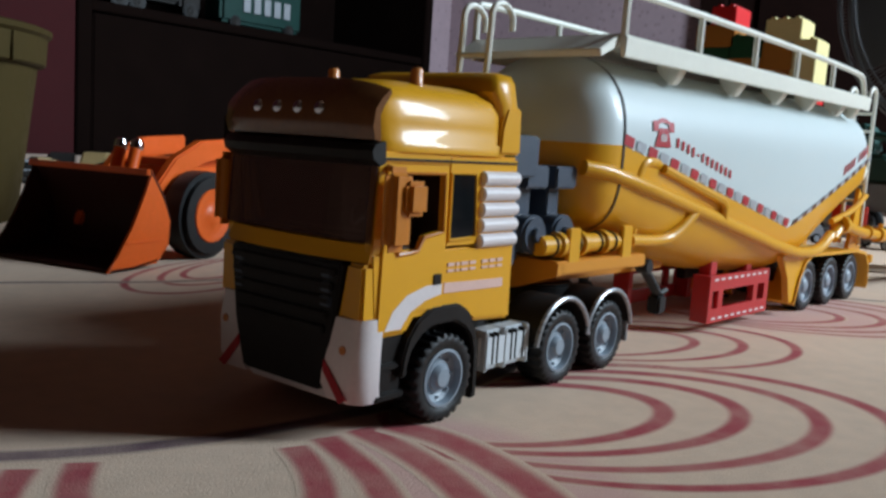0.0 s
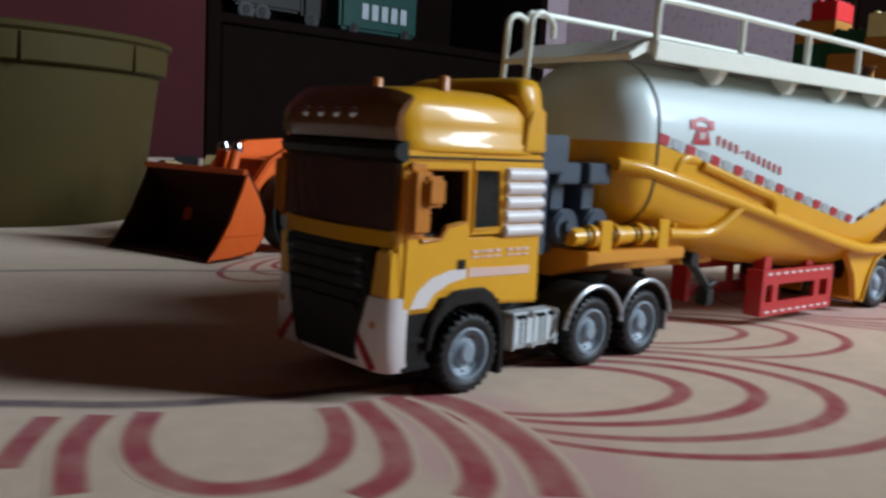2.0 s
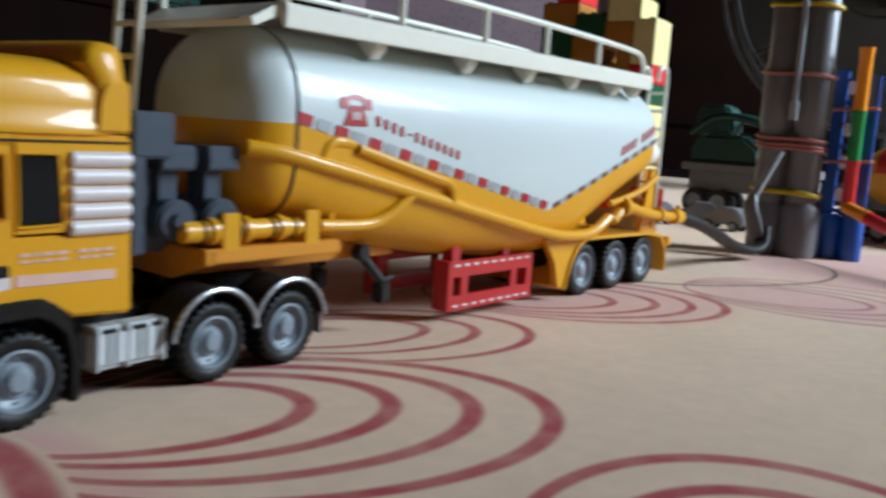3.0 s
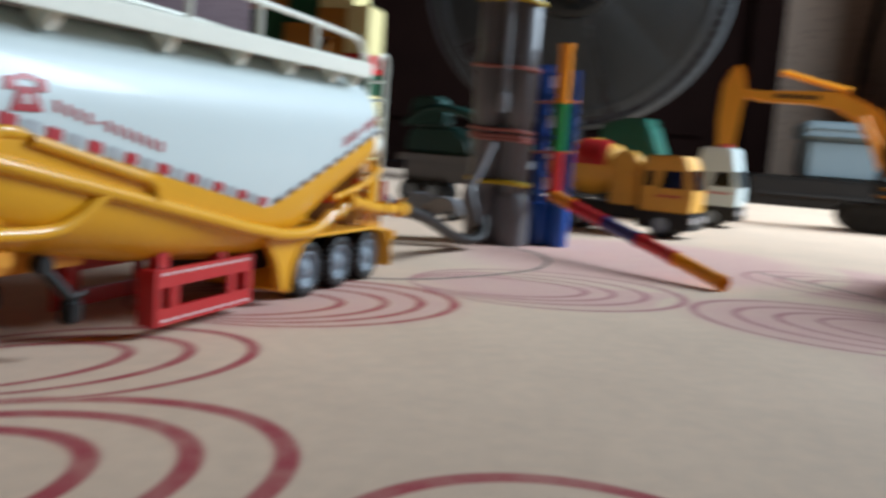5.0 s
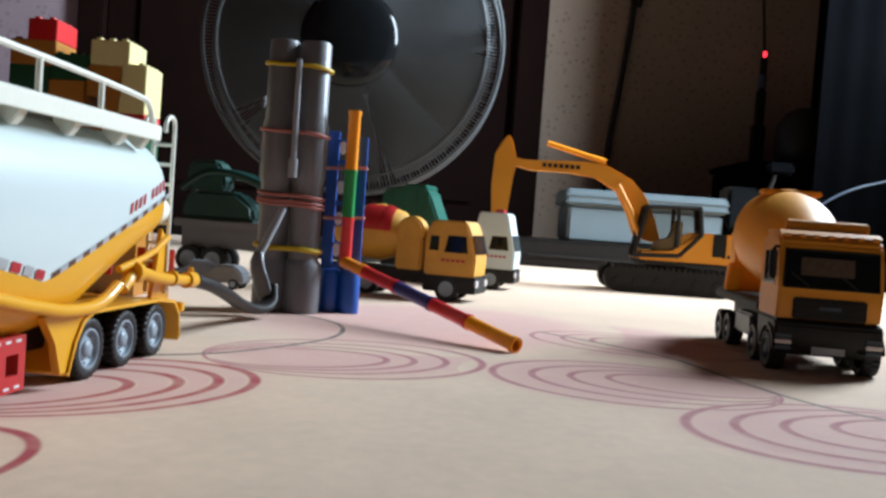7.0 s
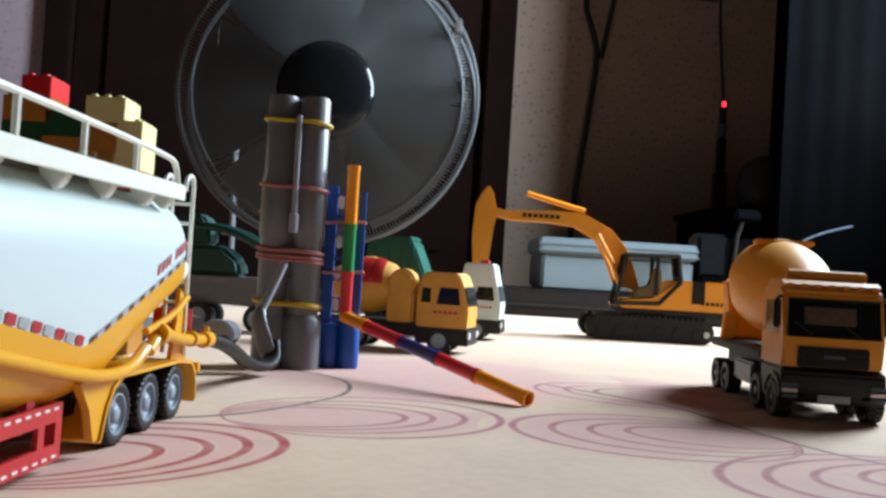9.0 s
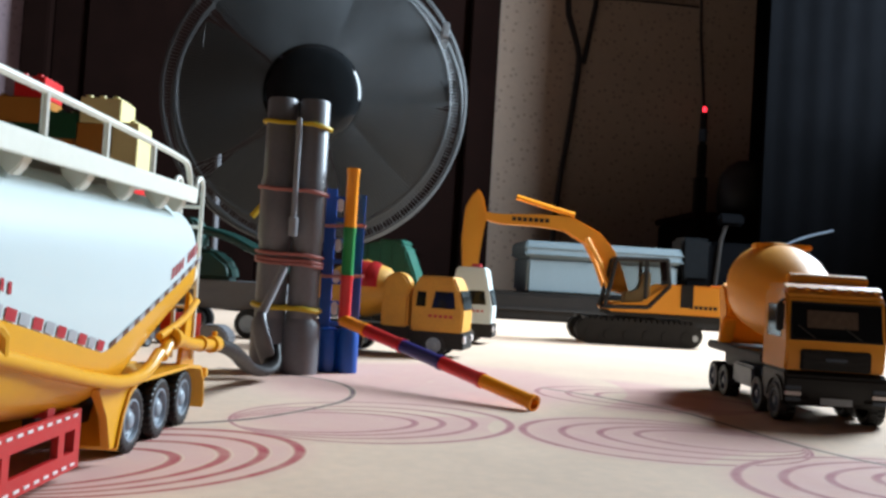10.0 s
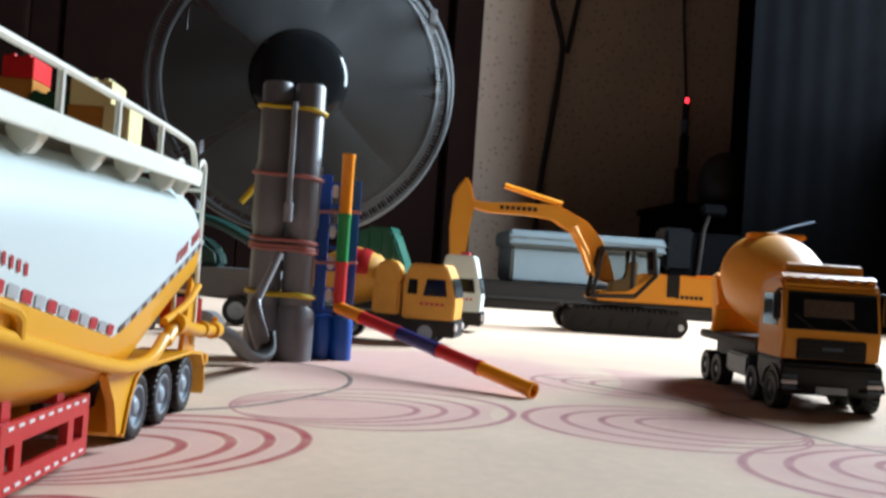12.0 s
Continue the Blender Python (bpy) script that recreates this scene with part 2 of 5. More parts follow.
def prism(bm, pts, axis, a0, a1, b=0.0, seg=2):
    """Extrude a 2D outline along axis from a0 to a1. axis y: (x, z); axis x: (y, z); axis z: (x, y)."""
    def at(p, a):
        return {"y": (p[0], a, p[1]), "x": (a, p[0], p[1]), "z": (p[0], p[1], a)}[axis]
    A = [bm.verts.new(at(p, a0)) for p in pts]
    B = [bm.verts.new(at(p, a1)) for p in pts]
    f = [bm.faces.new(A), bm.faces.new(B[::-1])]
    n = len(pts)
    for i in range(n):
        f.append(bm.faces.new((A[i], B[i], B[(i + 1) % n], A[(i + 1) % n])))
    if b:
        ed = list({e for g in f for e in g.edges})
        bmesh.ops.bevel(bm, geom=ed, offset=b, segments=seg, affect="EDGES", clamp_overlap=True)
    return bm


def ring_of(c, d, r, n):
    d = Vector(d).normalized()
    a = d.orthogonal().normalized()
    b = d.cross(a)
    return [Vector(c) + r * (math.cos(2 * math.pi * i / n) * a + math.sin(2 * math.pi * i / n) * b) for i in range(n)]


def cyl(bm, p, q, r, r2=None, n=16, b=0.0):
    d = Vector(q) - Vector(p)
    A = [bm.verts.new(v) for v in ring_of(p, d, r, n)]
    B = [bm.verts.new(v) for v in ring_of(q, d, r if r2 is None else r2, n)]
    fs = [bm.faces.new(A), bm.faces.new(B[::-1])]
    for i in range(n):
        bm.faces.new((A[i], B[i], B[(i + 1) % n], A[(i + 1) % n]))
    if b:
        ed = list({e for g in fs for e in g.edges})
        bmesh.ops.bevel(bm, geom=ed, offset=b, segments=2, affect="EDGES", clamp_overlap=True)
    return bm


def tube(bm, pts, r, n=10, smooth=0):
    """A round bar along points, its corners rounded by a few passes of corner cutting."""
    P = [Vector(p) for p in pts]
    for _ in range(smooth):
        Q = [P[0]]
        for a, b in zip(P, P[1:]):
            Q += [a.lerp(b, 0.25), a.lerp(b, 0.75)]
        P = Q + [P[-1]]
    rows, a = [], None
    for i, p in enumerate(P):
        d = (P[min(i + 1, len(P) - 1)] - P[max(i - 1, 0)]).normalized()
        a = (d.orthogonal() if a is None else a - a.dot(d) * d).normalized()
        c = d.cross(a)
        rows.append([bm.verts.new(p + r * (math.cos(2 * math.pi * k / n) * a + math.sin(2 * math.pi * k / n) * c)) for k in range(n)])
    for A, B in zip(rows, rows[1:]):
        for k in range(n):
            bm.faces.new((A[k], A[(k + 1) % n], B[(k + 1) % n], B[k]))
    bm.faces.new(rows[0][::-1])
    bm.faces.new(rows[-1])
    return bm


def lathe(bm, profile, n=32, c=(0, 0, 0), axis="z", a0=0.0, a1=360.0):
    """Turn (radius, height) pairs round an axis through c."""
    full = a1 - a0 >= 360
    rows = []
    for i in range(n if full else n + 1):
        t = radians(a0 + (a1 - a0) * i / n)
        row = []
        for r, h in profile:
            x, y = r * math.cos(t), r * math.sin(t)
            p = {"z": (x, y, h), "y": (x, h, y), "x": (h, x, y)}[axis]
            row.append(bm.verts.new(Vector(c) + Vector(p)))
        rows.append(row)
    m = len(rows)
    for i in range(m if full else m - 1):
        A, B = rows[i], rows[(i + 1) % m]
        for k in range(len(profile) - 1):
            bm.faces.new((A[k], A[k + 1], B[k + 1], B[k]))
    bmesh.ops.remove_doubles(bm, verts=bm.verts[:], dist=1e-6)
    return bm


def loft(bm, rows, caps=True, closed=True):
    V = [[bm.verts.new(p) for p in r] for r in rows]
    n = len(V[0])
    for A, B in zip(V, V[1:]):
        for k in range(n if closed else n - 1):
            bm.faces.new((A[k], A[(k + 1) % n], B[(k + 1) % n], B[k]))
    if caps and closed:
        bm.faces.new(V[0][::-1])
        bm.faces.new(V[-1])
    return bm


def torus(bm, c, axis, R, r, n=40, m=8):
    prof = [(R + r * math.cos(2 * math.pi * k / m), r * math.sin(2 * math.pi * k / m)) for k in range(m + 1)]
    return lathe(bm, prof, n, c, axis)


def add_wheel(parent, x, y, z, R, w, side, meshes, rim_mat, lugs=26):
    """A tyre with tread lugs and a dished rim under it; the axle runs along y; side -1 shows its face towards -y."""
    if not meshes:
        bm = BM()
        h = w / 2
        n, rows = lugs * 4, []
        for i in range(n + 1):
            a = 2 * math.pi * i / n
            lo = (1.0 if (i // 2) % 2 else 0.935)
            hi = (1.0 if ((i + 2) // 2) % 2 else 0.935)
            prof = [(0.62, -0.8), (0.72, -0.98), (0.87, -1.0), (0.90 + (lo - 0.935) * 0.8, -0.97), (lo, -0.86), (lo, -0.06), (0.935, -0.05), (0.935, 0.05), (hi, 0.06), (hi, 0.86),
                    (0.90 + (hi - 0.935) * 0.8, 0.97), (0.87, 1.0), (0.62, 0.8)]
            rows.append([(R * r * math.cos(a), h * y, R * r * math.sin(a)) for r, y in prof])
        loft(bm, rows, caps=False, closed=False)
        bmesh.ops.remove_doubles(bm, verts=bm.verts[:], dist=1e-4)
        t = part("tyre", bm, RUBBER, parent)
        bm = BM()
        lathe(bm, [(R * 0.64, -h * 0.72), (R * 0.66, -h * 0.95), (R * 0.60, -h * 0.98), (R * 0.56, -h * 0.6), (R * 0.40, -h * 0.42), (R * 0.36, -h * 0.6),
                   (R * 0.30, -h * 0.62), (R * 0.27, -h * 0.8), (R * 0.2, -h * 0.95), (0.0, -h * 0.97)], 32, axis="y")
        for k in range(8):
            a = 2 * math.pi * k / 8
            cyl(bm, (R * 0.47 * math.cos(a), -h * 0.4, R * 0.47 * math.sin(a)), (R * 0.47 * math.cos(a), -h * 0.66, R * 0.47 * math.sin(a)), R * 0.035, n=6)
        r = part("rim", bm, rim_mat, t)
        meshes.extend([t, r])
        meshes[0].matrix_basis = pose(x / 1000, y / 1000, z / 1000, 0, 0, 0 if side < 0 else 180)
        return t
    t = share("tyre", meshes[0], parent, pose(x / 1000, y / 1000, z / 1000, 0, 0, 0 if side < 0 else 180))
    share("rim", meshes[1], t, Matrix())
    return t


# ---- the room ----
def wall(name, x0, x1, y0, y1, z0, z1, mat, label):
    return single(name, box(BM(), x0, x1, y0, y1, z0, z1), mat, label, "wall", kind="structure", unit=1)


single("floor", box(BM(), -1.8, 2.5, -2.1, 2.1, -0.10, -0.006), WOOD, "dark wooden floor under the carpet", "floor", kind="structure", unit=1)
single("ceiling", box(BM(), -1.8, 2.5, -2.1, 2.1, 2.5, 2.6), PLASTER, "plain brown plaster ceiling, out of view", "ceiling", kind="structure", unit=1)
wall("wall_east", 2.3, 2.4, -1.05, -0.327, -0.006, 2.5, PAPER_B, "beige wallpaper wall with a small dark print")
wall("wall_east_corner", 2.3, 2.4, 0.95, 1.9, -0.006, 2.5, PAPER_L, "lavender wallpaper wall with a faint print")
wall("wall_north", 0.0, 2.4, 1.9, 2.0, -0.006, 2.5, PAPER_L, "lavender wallpaper wall behind the cabinet")
wall("wall_pier", -1.6, 0.69, 1.5, 2.0, -0.006, 2.5, MAROON, "dull rose painted wall pier")
wall("wall_west", -1.7, -1.6, -1.25, 2.0, -0.006, 2.5, PLASTER, "plain brown plaster wall, out of view")
bm = BM()
for q in ((-1.6, WIN[0], 0, 2.5), (WIN[0], WIN[1], 0, WIN[2]), (WIN[0], WIN[1], WIN[3], 2.5)):
    box(bm, q[0], q[1], -1.19, -1.05, q[2] - (0.006 if q[2] == 0 else 0), q[3])
single("wall_south", bm, PLASTER, "plaster wall with the window opening", "wall", kind="structure", unit=1)
win = tagged(new("window_1"), "wide window with a white frame in a deep reveal", "window", kind="structure")
win.matrix_basis = pose(0, -1.14, 0)
bm = BM()
for q in ((WIN[0], WIN[0] + 0.05, WIN[2], WIN[3]), (WIN[1] - 0.05, WIN[1], WIN[2], WIN[3])):
    box(bm, q[0], q[1], -0.04, -0.02, q[2], q[3], 0.004)
for z in (WIN[2], WIN[3] - 0.05):
    box(bm, WIN[0] + 0.05, WIN[1] - 0.05, -0.04, -0.02, z, z + 0.05, 0.004)
part("window_frame", bm, PALE, win, unit=1)
# Added light blocker shaped as a curtain: keeps window light off wall_east.
bm = BM()
rows = []
for k in range(41):
    t = k / 40
    x, y, w = 1.50 + 0.115 * t, -1.045 + 0.24 * t, 0.0012 * math.sin(k * 0.9)
    rows.append([(x + w, y, 0.051), (x + w * 0.6, y, 2.3), (x + 0.012 + w * 0.6, y, 2.3), (x + 0.012 + w, y, 0.051)])
single("curtain", loft(bm, rows), DARKBLUE, "blue-black curtain added to shade the far wall", "curtain", unit=1, angle=60)
# Same wall as wall_south; its backlit shade is in the material colour.
wall("wall_south_corner", 1.47, 2.4, -1.19, -1.05, -0.006, 2.5, DARKBLUE, "backlit wall beside the window, shade in its colour")

# carpet with its printed loops
carpet = single("carpet", box(BM(), -1.5, 1.70, -1.04, 1.45, -0.006, 0.0), CARPET, "beige carpet printed with red nested loops", "carpet", kind="structure", unit=1)


def print_strip(name, rows, mat, closed):
    """A printed band: four points across, its UV height 1 along the middle and 0 at both edges."""
    bm = BM()
    uv = bm.loops.layers.uv.new("UVMap")
    V = [[(bm.verts.new(p), h) for p, h in zip(row, (0, 1, 1, 0))] for row in rows]
    for A, B in zip(V, V[1:] + V[:1] if closed else V[1:]):
        for k in range(3):
            q = (A[k], A[k + 1], B[k + 1], B[k])
            f = bm.faces.new([v for v, _ in q])
            for lp, (_, h) in zip(f.loops, q):
                lp[uv].uv = (0, h)
    return part(name, bm, mat, carpet, unit=1)


def loop(cx, cy, tx, ty, ratio, thick, thin, mat, n=90, z=0.00015):
    """A printed loop: an oval from its root c to its tip t, thick at the tip and thin at the root."""
    c, t = Vector((cx, cy)), Vector((tx, ty))
    d = t - c
    L = d.length
    d.normalize()
    w = Vector((-d.y, d.x))
    rows = []
    for i in range(n):
        a = 2 * math.pi * i / n
        k = thin + (thick - thin) * (0.5 + 0.5 * math.cos(a)) ** 1.5
        row = []
        for e in (-0.22, 0.22, 0.72, 1.18):
            p = c + d * (L / 2 + (L / 2 - k * e) * math.cos(a)) + w * (L / 2 * ratio - k * e) * math.sin(a)
            row.append((p.x, p.y, z * 0.15))
        rows.append(row)
    return print_strip("printed_loop", rows, mat, True)


def nest(cx, cy, tips, ratios, mat, thick=0.0052, thin=0.0016, z0=0.00015):
    for i, ((tx, ty), r) in enumerate(zip(tips, ratios)):
        loop(cx, cy, tx, ty, r, thick, thin, mat, z=z0 + 0.00003 * i)


def stroke(pts, w, mat, z=0.0003):
    P = [Vector(p) for p in pts]
    for _ in range(3):
        Q = [P[0]]
        for a, b in zip(P, P[1:]):
            Q += [a.lerp(b, 0.25), a.lerp(b, 0.75)]
        P = Q + [P[-1]]
    rows = []
    for i, p in enumerate(P):
        d = (P[min(i + 1, len(P) - 1)] - P[max(i - 1, 0)]).normalized()
        e = Vector((-d.y, d.x)) * w
        rows.append([(*(p + e * k), z * 0.15) for k in (0.75, 0.28, -0.28, -0.75)])
    return print_strip("printed_line", rows, mat, False)


def blush(cx, cy, tx, ty, r, z):
    """A pale pink ground under a nest of loops, fading out at its rim."""
    c, t = Vector((cx, cy)), Vector((tx, ty))
    d, w = (t - c) / 2, Vector((-(t - c).y, (t - c).x)) * r / 2
    bm = BM()
    uv = bm.loops.layers.uv.new("UVMap")
    V = [[bm.verts.new((*((c + t) / 2 + k * (d * math.cos(2 * math.pi * i / 60) + w * math.sin(2 * math.pi * i / 60))), z)) for k in (1.25, 0.8, 0.02)] for i in range(60)]
    for A, B in zip(V, V[1:] + V[:1]):
        for k in range(2):
            f = bm.faces.new((A[k], A[k + 1], B[k + 1], B[k]))
            for lp, h in zip(f.loops, ((0, 1, 1, 0), (1, 1, 1, 1))[k]):
                lp[uv].uv = (0, h)
    return part("printed_ground", bm, BLUSH, carpet, unit=1)


nest(-0.012, 0.010, [(0.062, -0.027), (0.080, -0.040), (0.095, -0.055), (0.109, -0.070)], [0.62, 0.62, 0.66, 0.70], LOOPRED, 0.0062, 0.003)
for pts, w in (([(-0.075, 0.031), (-0.083, 0.020), (-0.088, 0.009), (-0.090, -0.003), (-0.088, -0.013), (-0.083, -0.019), (-0.075, -0.022), (-0.067, -0.022), (-0.057, -0.018), (-0.049, -0.010), (-0.042, 0.001), (-0.038, 0.011)], 0.0062),
               ([(-0.085, 0.035), (-0.095, 0.023), (-0.101, 0.010), (-0.106, -0.005)], 0.0062),
               ([(-0.095, 0.040), (-0.105, 0.026), (-0.112, 0.014)], 0.0058),
               ([(-0.029, 0.011), (-0.035, -0.008), (-0.043, -0.022), (-0.052, -0.033), (-0.064, -0.036)], 0.0066),
               ([(-0.019, 0.010), (-0.022, -0.011), (-0.030, -0.031), (-0.039, -0.044), (-0.047, -0.049)], 0.0074),
               ([(-0.011, 0.008), (-0.008, -0.008), (-0.014, -0.031), (-0.023, -0.048), (-0.032, -0.059)], 0.0086)):
    stroke(pts, w, LOOPRED, 0.0003 + w * 0.01)
nest(0.085, 0.035, [(0.152, 0.003), (0.166, -0.009), (0.181, -0.022)], [0.55, 0.6, 0.66], LOOPRED, 0.0045, z0=0.00045)
for gi, q in enumerate(((0.205, 0.045, 0.298, -0.056, 0.70), (0.340, -0.035, 0.382, -0.156, 0.78), (0.345, -0.300, 0.350, -0.164, 0.80), (0.290, -0.378, 0.246, -0.237, 0.72),
                        (-0.010, 0.010, -0.030, -0.070, 0.6), (0.50, -0.32, 0.52, -0.18, 1.1), (0.42, -0.05, 0.62, -0.20, 0.8))):
    blush(*q, 0.000006 + 0.0000015 * gi)
nest(0.205, 0.045, [(0.262, -0.022), (0.276, -0.036), (0.289, -0.047), (0.300, -0.058)], [0.6, 0.64, 0.68, 0.72], LOOPRED, 0.005, z0=0.00025)
nest(0.330, -0.028, [(0.360, -0.113), (0.366, -0.126), (0.374, -0.141), (0.383, -0.158)], [0.6, 0.66, 0.72, 0.8], LOOPGLARE, 0.0040, z0=0.0004)
nest(0.345, -0.300, [(0.356, -0.219), (0.352, -0.200), (0.350, -0.181), (0.350, -0.162)], [0.6, 0.68, 0.74, 0.82], LOOPGLARE, 0.0040, z0=0.0002)
nest(0.290, -0.378, [(0.272, -0.296), (0.260, -0.274), (0.252, -0.254), (0.245, -0.235)], [0.54, 0.62, 0.68, 0.74], LOOPGLARE, 0.0044, z0=0.0004)
nest(-0.012, -0.185, [(0.070, -0.140), (0.088, -0.132), (0.104, -0.124)], [0.66, 0.74, 0.82], LOOPRED, 0.0055, z0=0.0002)
nest(0.108, -0.322, [(0.130, -0.252), (0.137, -0.235), (0.143, -0.218)], [0.86, 0.92, 0.98], LOOPRED, 0.005, z0=0.0002)
nest(0.475, -0.335, [(0.500, -0.232), (0.502, -0.213), (0.504, -0.193)], [0.6, 0.66, 0.72], LOOPGLARE, 0.0035, z0=0.0003)
nest(0.13, 0.235, [(0.065, 0.20), (0.05, 0.19), (0.03, 0.18)], [0.4, 0.45, 0.5], LOOPRED, 0.004)
stroke([(-0.20, 0.12), (-0.101, 0.056), (-0.075, 0.036), (-0.043, 0.024), (-0.019, 0.020), (0.03, 0.014), (0.09, 0.03)], 0.0054, LOOPDARK, 0.0006)
stroke([(-0.10, 0.26), (-0.004, 0.228), (0.023, 0.213), (0.053, 0.197), (0.12, 0.18), (0.2, 0.12)], 0.003, LOOPDARK)
stroke([(0.30, 0.05), (0.325, -0.025), (0.378, -0.060), (0.426, -0.080), (0.485, -0.072), (0.52, -0.03), (0.53, 0.02)], 0.003, LOOPDARK, 0.0007)
stroke([(0.52, -0.20), (0.45, -0.27), (0.407, -0.282), (0.345, -0.298), (0.300, -0.324), (0.27, -0.40)], 0.003, LOOPDARK, 0.0007)


# ---- the tractor unit ----
tr = thing("toy_truck_tractor", "yellow die-cast toy truck tractor with a high-roof cab", "toy truck", 0, 0.028)
# lower cab shell: outline seen from the side, extruded across the cab
bm = BM()
prism(bm, [(-23.5, 23), (-12, 23), (-11, 27.5), (9, 27.5), (13, 23.0), (29, 22), (28.5, 42.5), (-25.5, 42.5)], "y", -25, 25, 0.8)
box(bm, -0.6, 28.2, -25, 25, 42, 64.5, 0.8)
box(bm, -24.4, 0.4, -24.9, 24.9, 61.6, 64.5, 0.5)
for y in (-25, 22.6):
    prism(bm, [(-25.5, 42), (-22.4, 42), (-20.4, 62.2), (-24.4, 62.2)], "y", y, y + 2.4, 0.3)
cab = part("cab_shell", bm, YELLOW, tr, "glossy yellow cab shell")
# inside of the cab: trim, dash, seats, wheel and a blue knob
bm = BM()
box(bm, -24.6, -0.9, -24.0, 24.0, 42.4, 43.2, 0.2)
box(bm, -1.6, -0.4, -24.2, 24.2, 42.6, 61.4, 0.2)
box(bm, -24.2, -19.5, -22, 22, 43, 46.4, 1.0)
part("cab_lining", bm, SEAT, tr, "dark brown cab lining and dash")
for y in (-13, 13):
    bm = BM()
    box(bm, -11, -3, y - 6, y + 6, 43, 48, 1.2)
    box(bm, -4.6, -1.7, y - 5.5, y + 5.5, 47, 58, 1.2)
    part("seat", bm, SEAT, tr)
bm = BM()
torus(bm, (-16, -13, 49), "x", 4.4, 0.6, 24, 6)
cyl(bm, (-20, -13, 47), (-16, -13, 49), 0.7, n=8)
part("steering_wheel", bm, BLACK, tr)
part("blue_knob", cyl(BM(), (-18.5, -22.4, 47.6), (-14.5, -22.4, 47.6), 1.2, n=12, b=0.4), BLUE, tr, "small blue knob behind the door window")
# roof: lofted, drawn in towards the top
rows = []
for z, x0, x1, hw in ((64.5, -24.5, 27.0, 25.2), (66.8, -25.5, 27.0, 25.4), (67.4, -25.8, 26.0, 24.9), (71, -27, 25.4, 24.9), (74.6, -26.6, 25, 24.5), (77.4, -24.4, 24.6, 23.3), (79.4, -20, 24, 20.6), (80.6, -14, 23, 15.5), (81.2, -6, 21, 9)):
    row = []
    for k in range(28):
        a = 2 * math.pi * k / 28
        ca, sa = math.cos(a), math.sin(a)
        e = 0.28
        row.append(((x0 + x1) / 2 + (x1 - x0) / 2 * math.copysign(abs(ca) ** e, ca), hw * math.copysign(abs(sa) ** e, sa), z))
    rows.append(row)
part("roof", loft(BM(), rows), YELLOW, tr, "high rounded yellow roof", angle=50)
part("roof_seam", box(BM(), -25, 27.2, -25.35, 25.35, 62.6, 63.1), BLACK, tr)
# raised fairing at the roof's rear edge, and the panels under its ends
rows = []
for z, x0, x1, hw in ((74, 19, 27.2, 25.2), (77.2, 17.4, 27.4, 25.2), (80.4, 15, 27.3, 24.9), (83, 16, 27, 24.4), (84.8, 18.4, 26.2, 23), (85.6, 20.4, 25, 20)):
    row = []
    for k in range(28):
        a = 2 * math.pi * k / 28
        ca, sa = math.cos(a), math.sin(a)
        row.append(((x0 + x1) / 2 + (x1 - x0) / 2 * math.copysign(abs(ca) ** 0.34, ca), hw * math.copysign(abs(sa) ** 0.34, sa), z))
    rows.append(row)
part("roof_fairing", loft(BM(), rows), YELLOW, tr, angle=50)
for s in (-1, 1):
    bm = BM()
    prism(bm, [(18.6, 65), (27.8, 65), (27.2, 77), (21.0, 77), (19.2, 72)], "y", s * 25.55, s * 20, 0.6)
    part("rear_side_panel", bm, YELLOW, tr)
# smoked sun visor and lamp strip over the windscreen
rows = []
for y in [-25.2 + 50.4 * k / 16 for k in range(17)]:
    t = abs(y) / 25.2
    b = 2.6 * t ** 4
    d = 2.2 * t ** 4
    rows.append([(-27 + b, y, 66.5), (-28.8 + b, y, 66.8), (-29.6 + b, y, 69.5), (-29.0 + b, y, 74 - d * 0.3), (-27.4 + b, y, 77.6 - d), (-24.8 + b, y, 79.9 - d), (-24.4 + b, y, 79.0 - d), (-26.6 + b, y, 76 - d), (-27.6 + b, y, 72)])
part("sun_visor", loft(BM(), rows), BROWNGLASS, tr, "smoked brown roof visor", angle=50)
for k in range(4):
    bm = BM()
    lathe(bm, [(0, -29.6), (1.3, -29.4), (1.6, -28.6), (1.6, -26)], 16, (0, -10.5 + k * 7.0, 73), axis="x")
    part("roof_lamp", bm, CHROME, tr)
rows = []
for y in [-25.6 + 51.2 * k / 16 for k in range(17)]:
    t = abs(y) / 25.6
    b = 4.2 * t ** 4
    rows.append([(-27.5 + b, y, 66.6), (-30.5 + b, y, 65.8), (-31.4 + b, y, 64.4), (-31 + b, y, 62.6), (-28.6 + b, y, 61.2), (-27.0 + b, y, 62)])
part("visor_lip", loft(BM(), rows), BLACK, tr)
# windscreen and front
rows = []
for y in [-24.7 + 49.4 * k / 12 for k in range(13)]:
    t = abs(y) / 24.7
    b = 1.0 * t ** 3
    rows.append([(-24.8 + b, y, 62.2), (-25.8 + b, y, 61.8), (-27.2 + b, y, 44.6), (-25 + b, y, 44.2)])
part("windscreen", loft(BM(), rows), SMOKE, tr, "dark smoked windscreen")
rows = []
for y in [-24.6 + 49.2 * k / 12 for k in range(13)]:
    t = abs(y) / 24.6
    b = 3.0 * t ** 3
    rows.append([(-24 + b, y, 44.4), (-27.8 + b, y, 44.2), (-28.6 + b, y, 40.2), (-24 + b, y, 39.8)])
part("scuttle_panel", loft(BM(), rows), YELLOW, tr)
bm = BM()
prism(bm, [(-19.5, 39.8), (19.5, 39.8), (16.5, 22), (13.5, 10), (-13.5, 10), (-16.5, 22)], "x", -28.6, -22, 0.6)
grille = part("grille", bm, BLACK, tr, "black slatted grille")
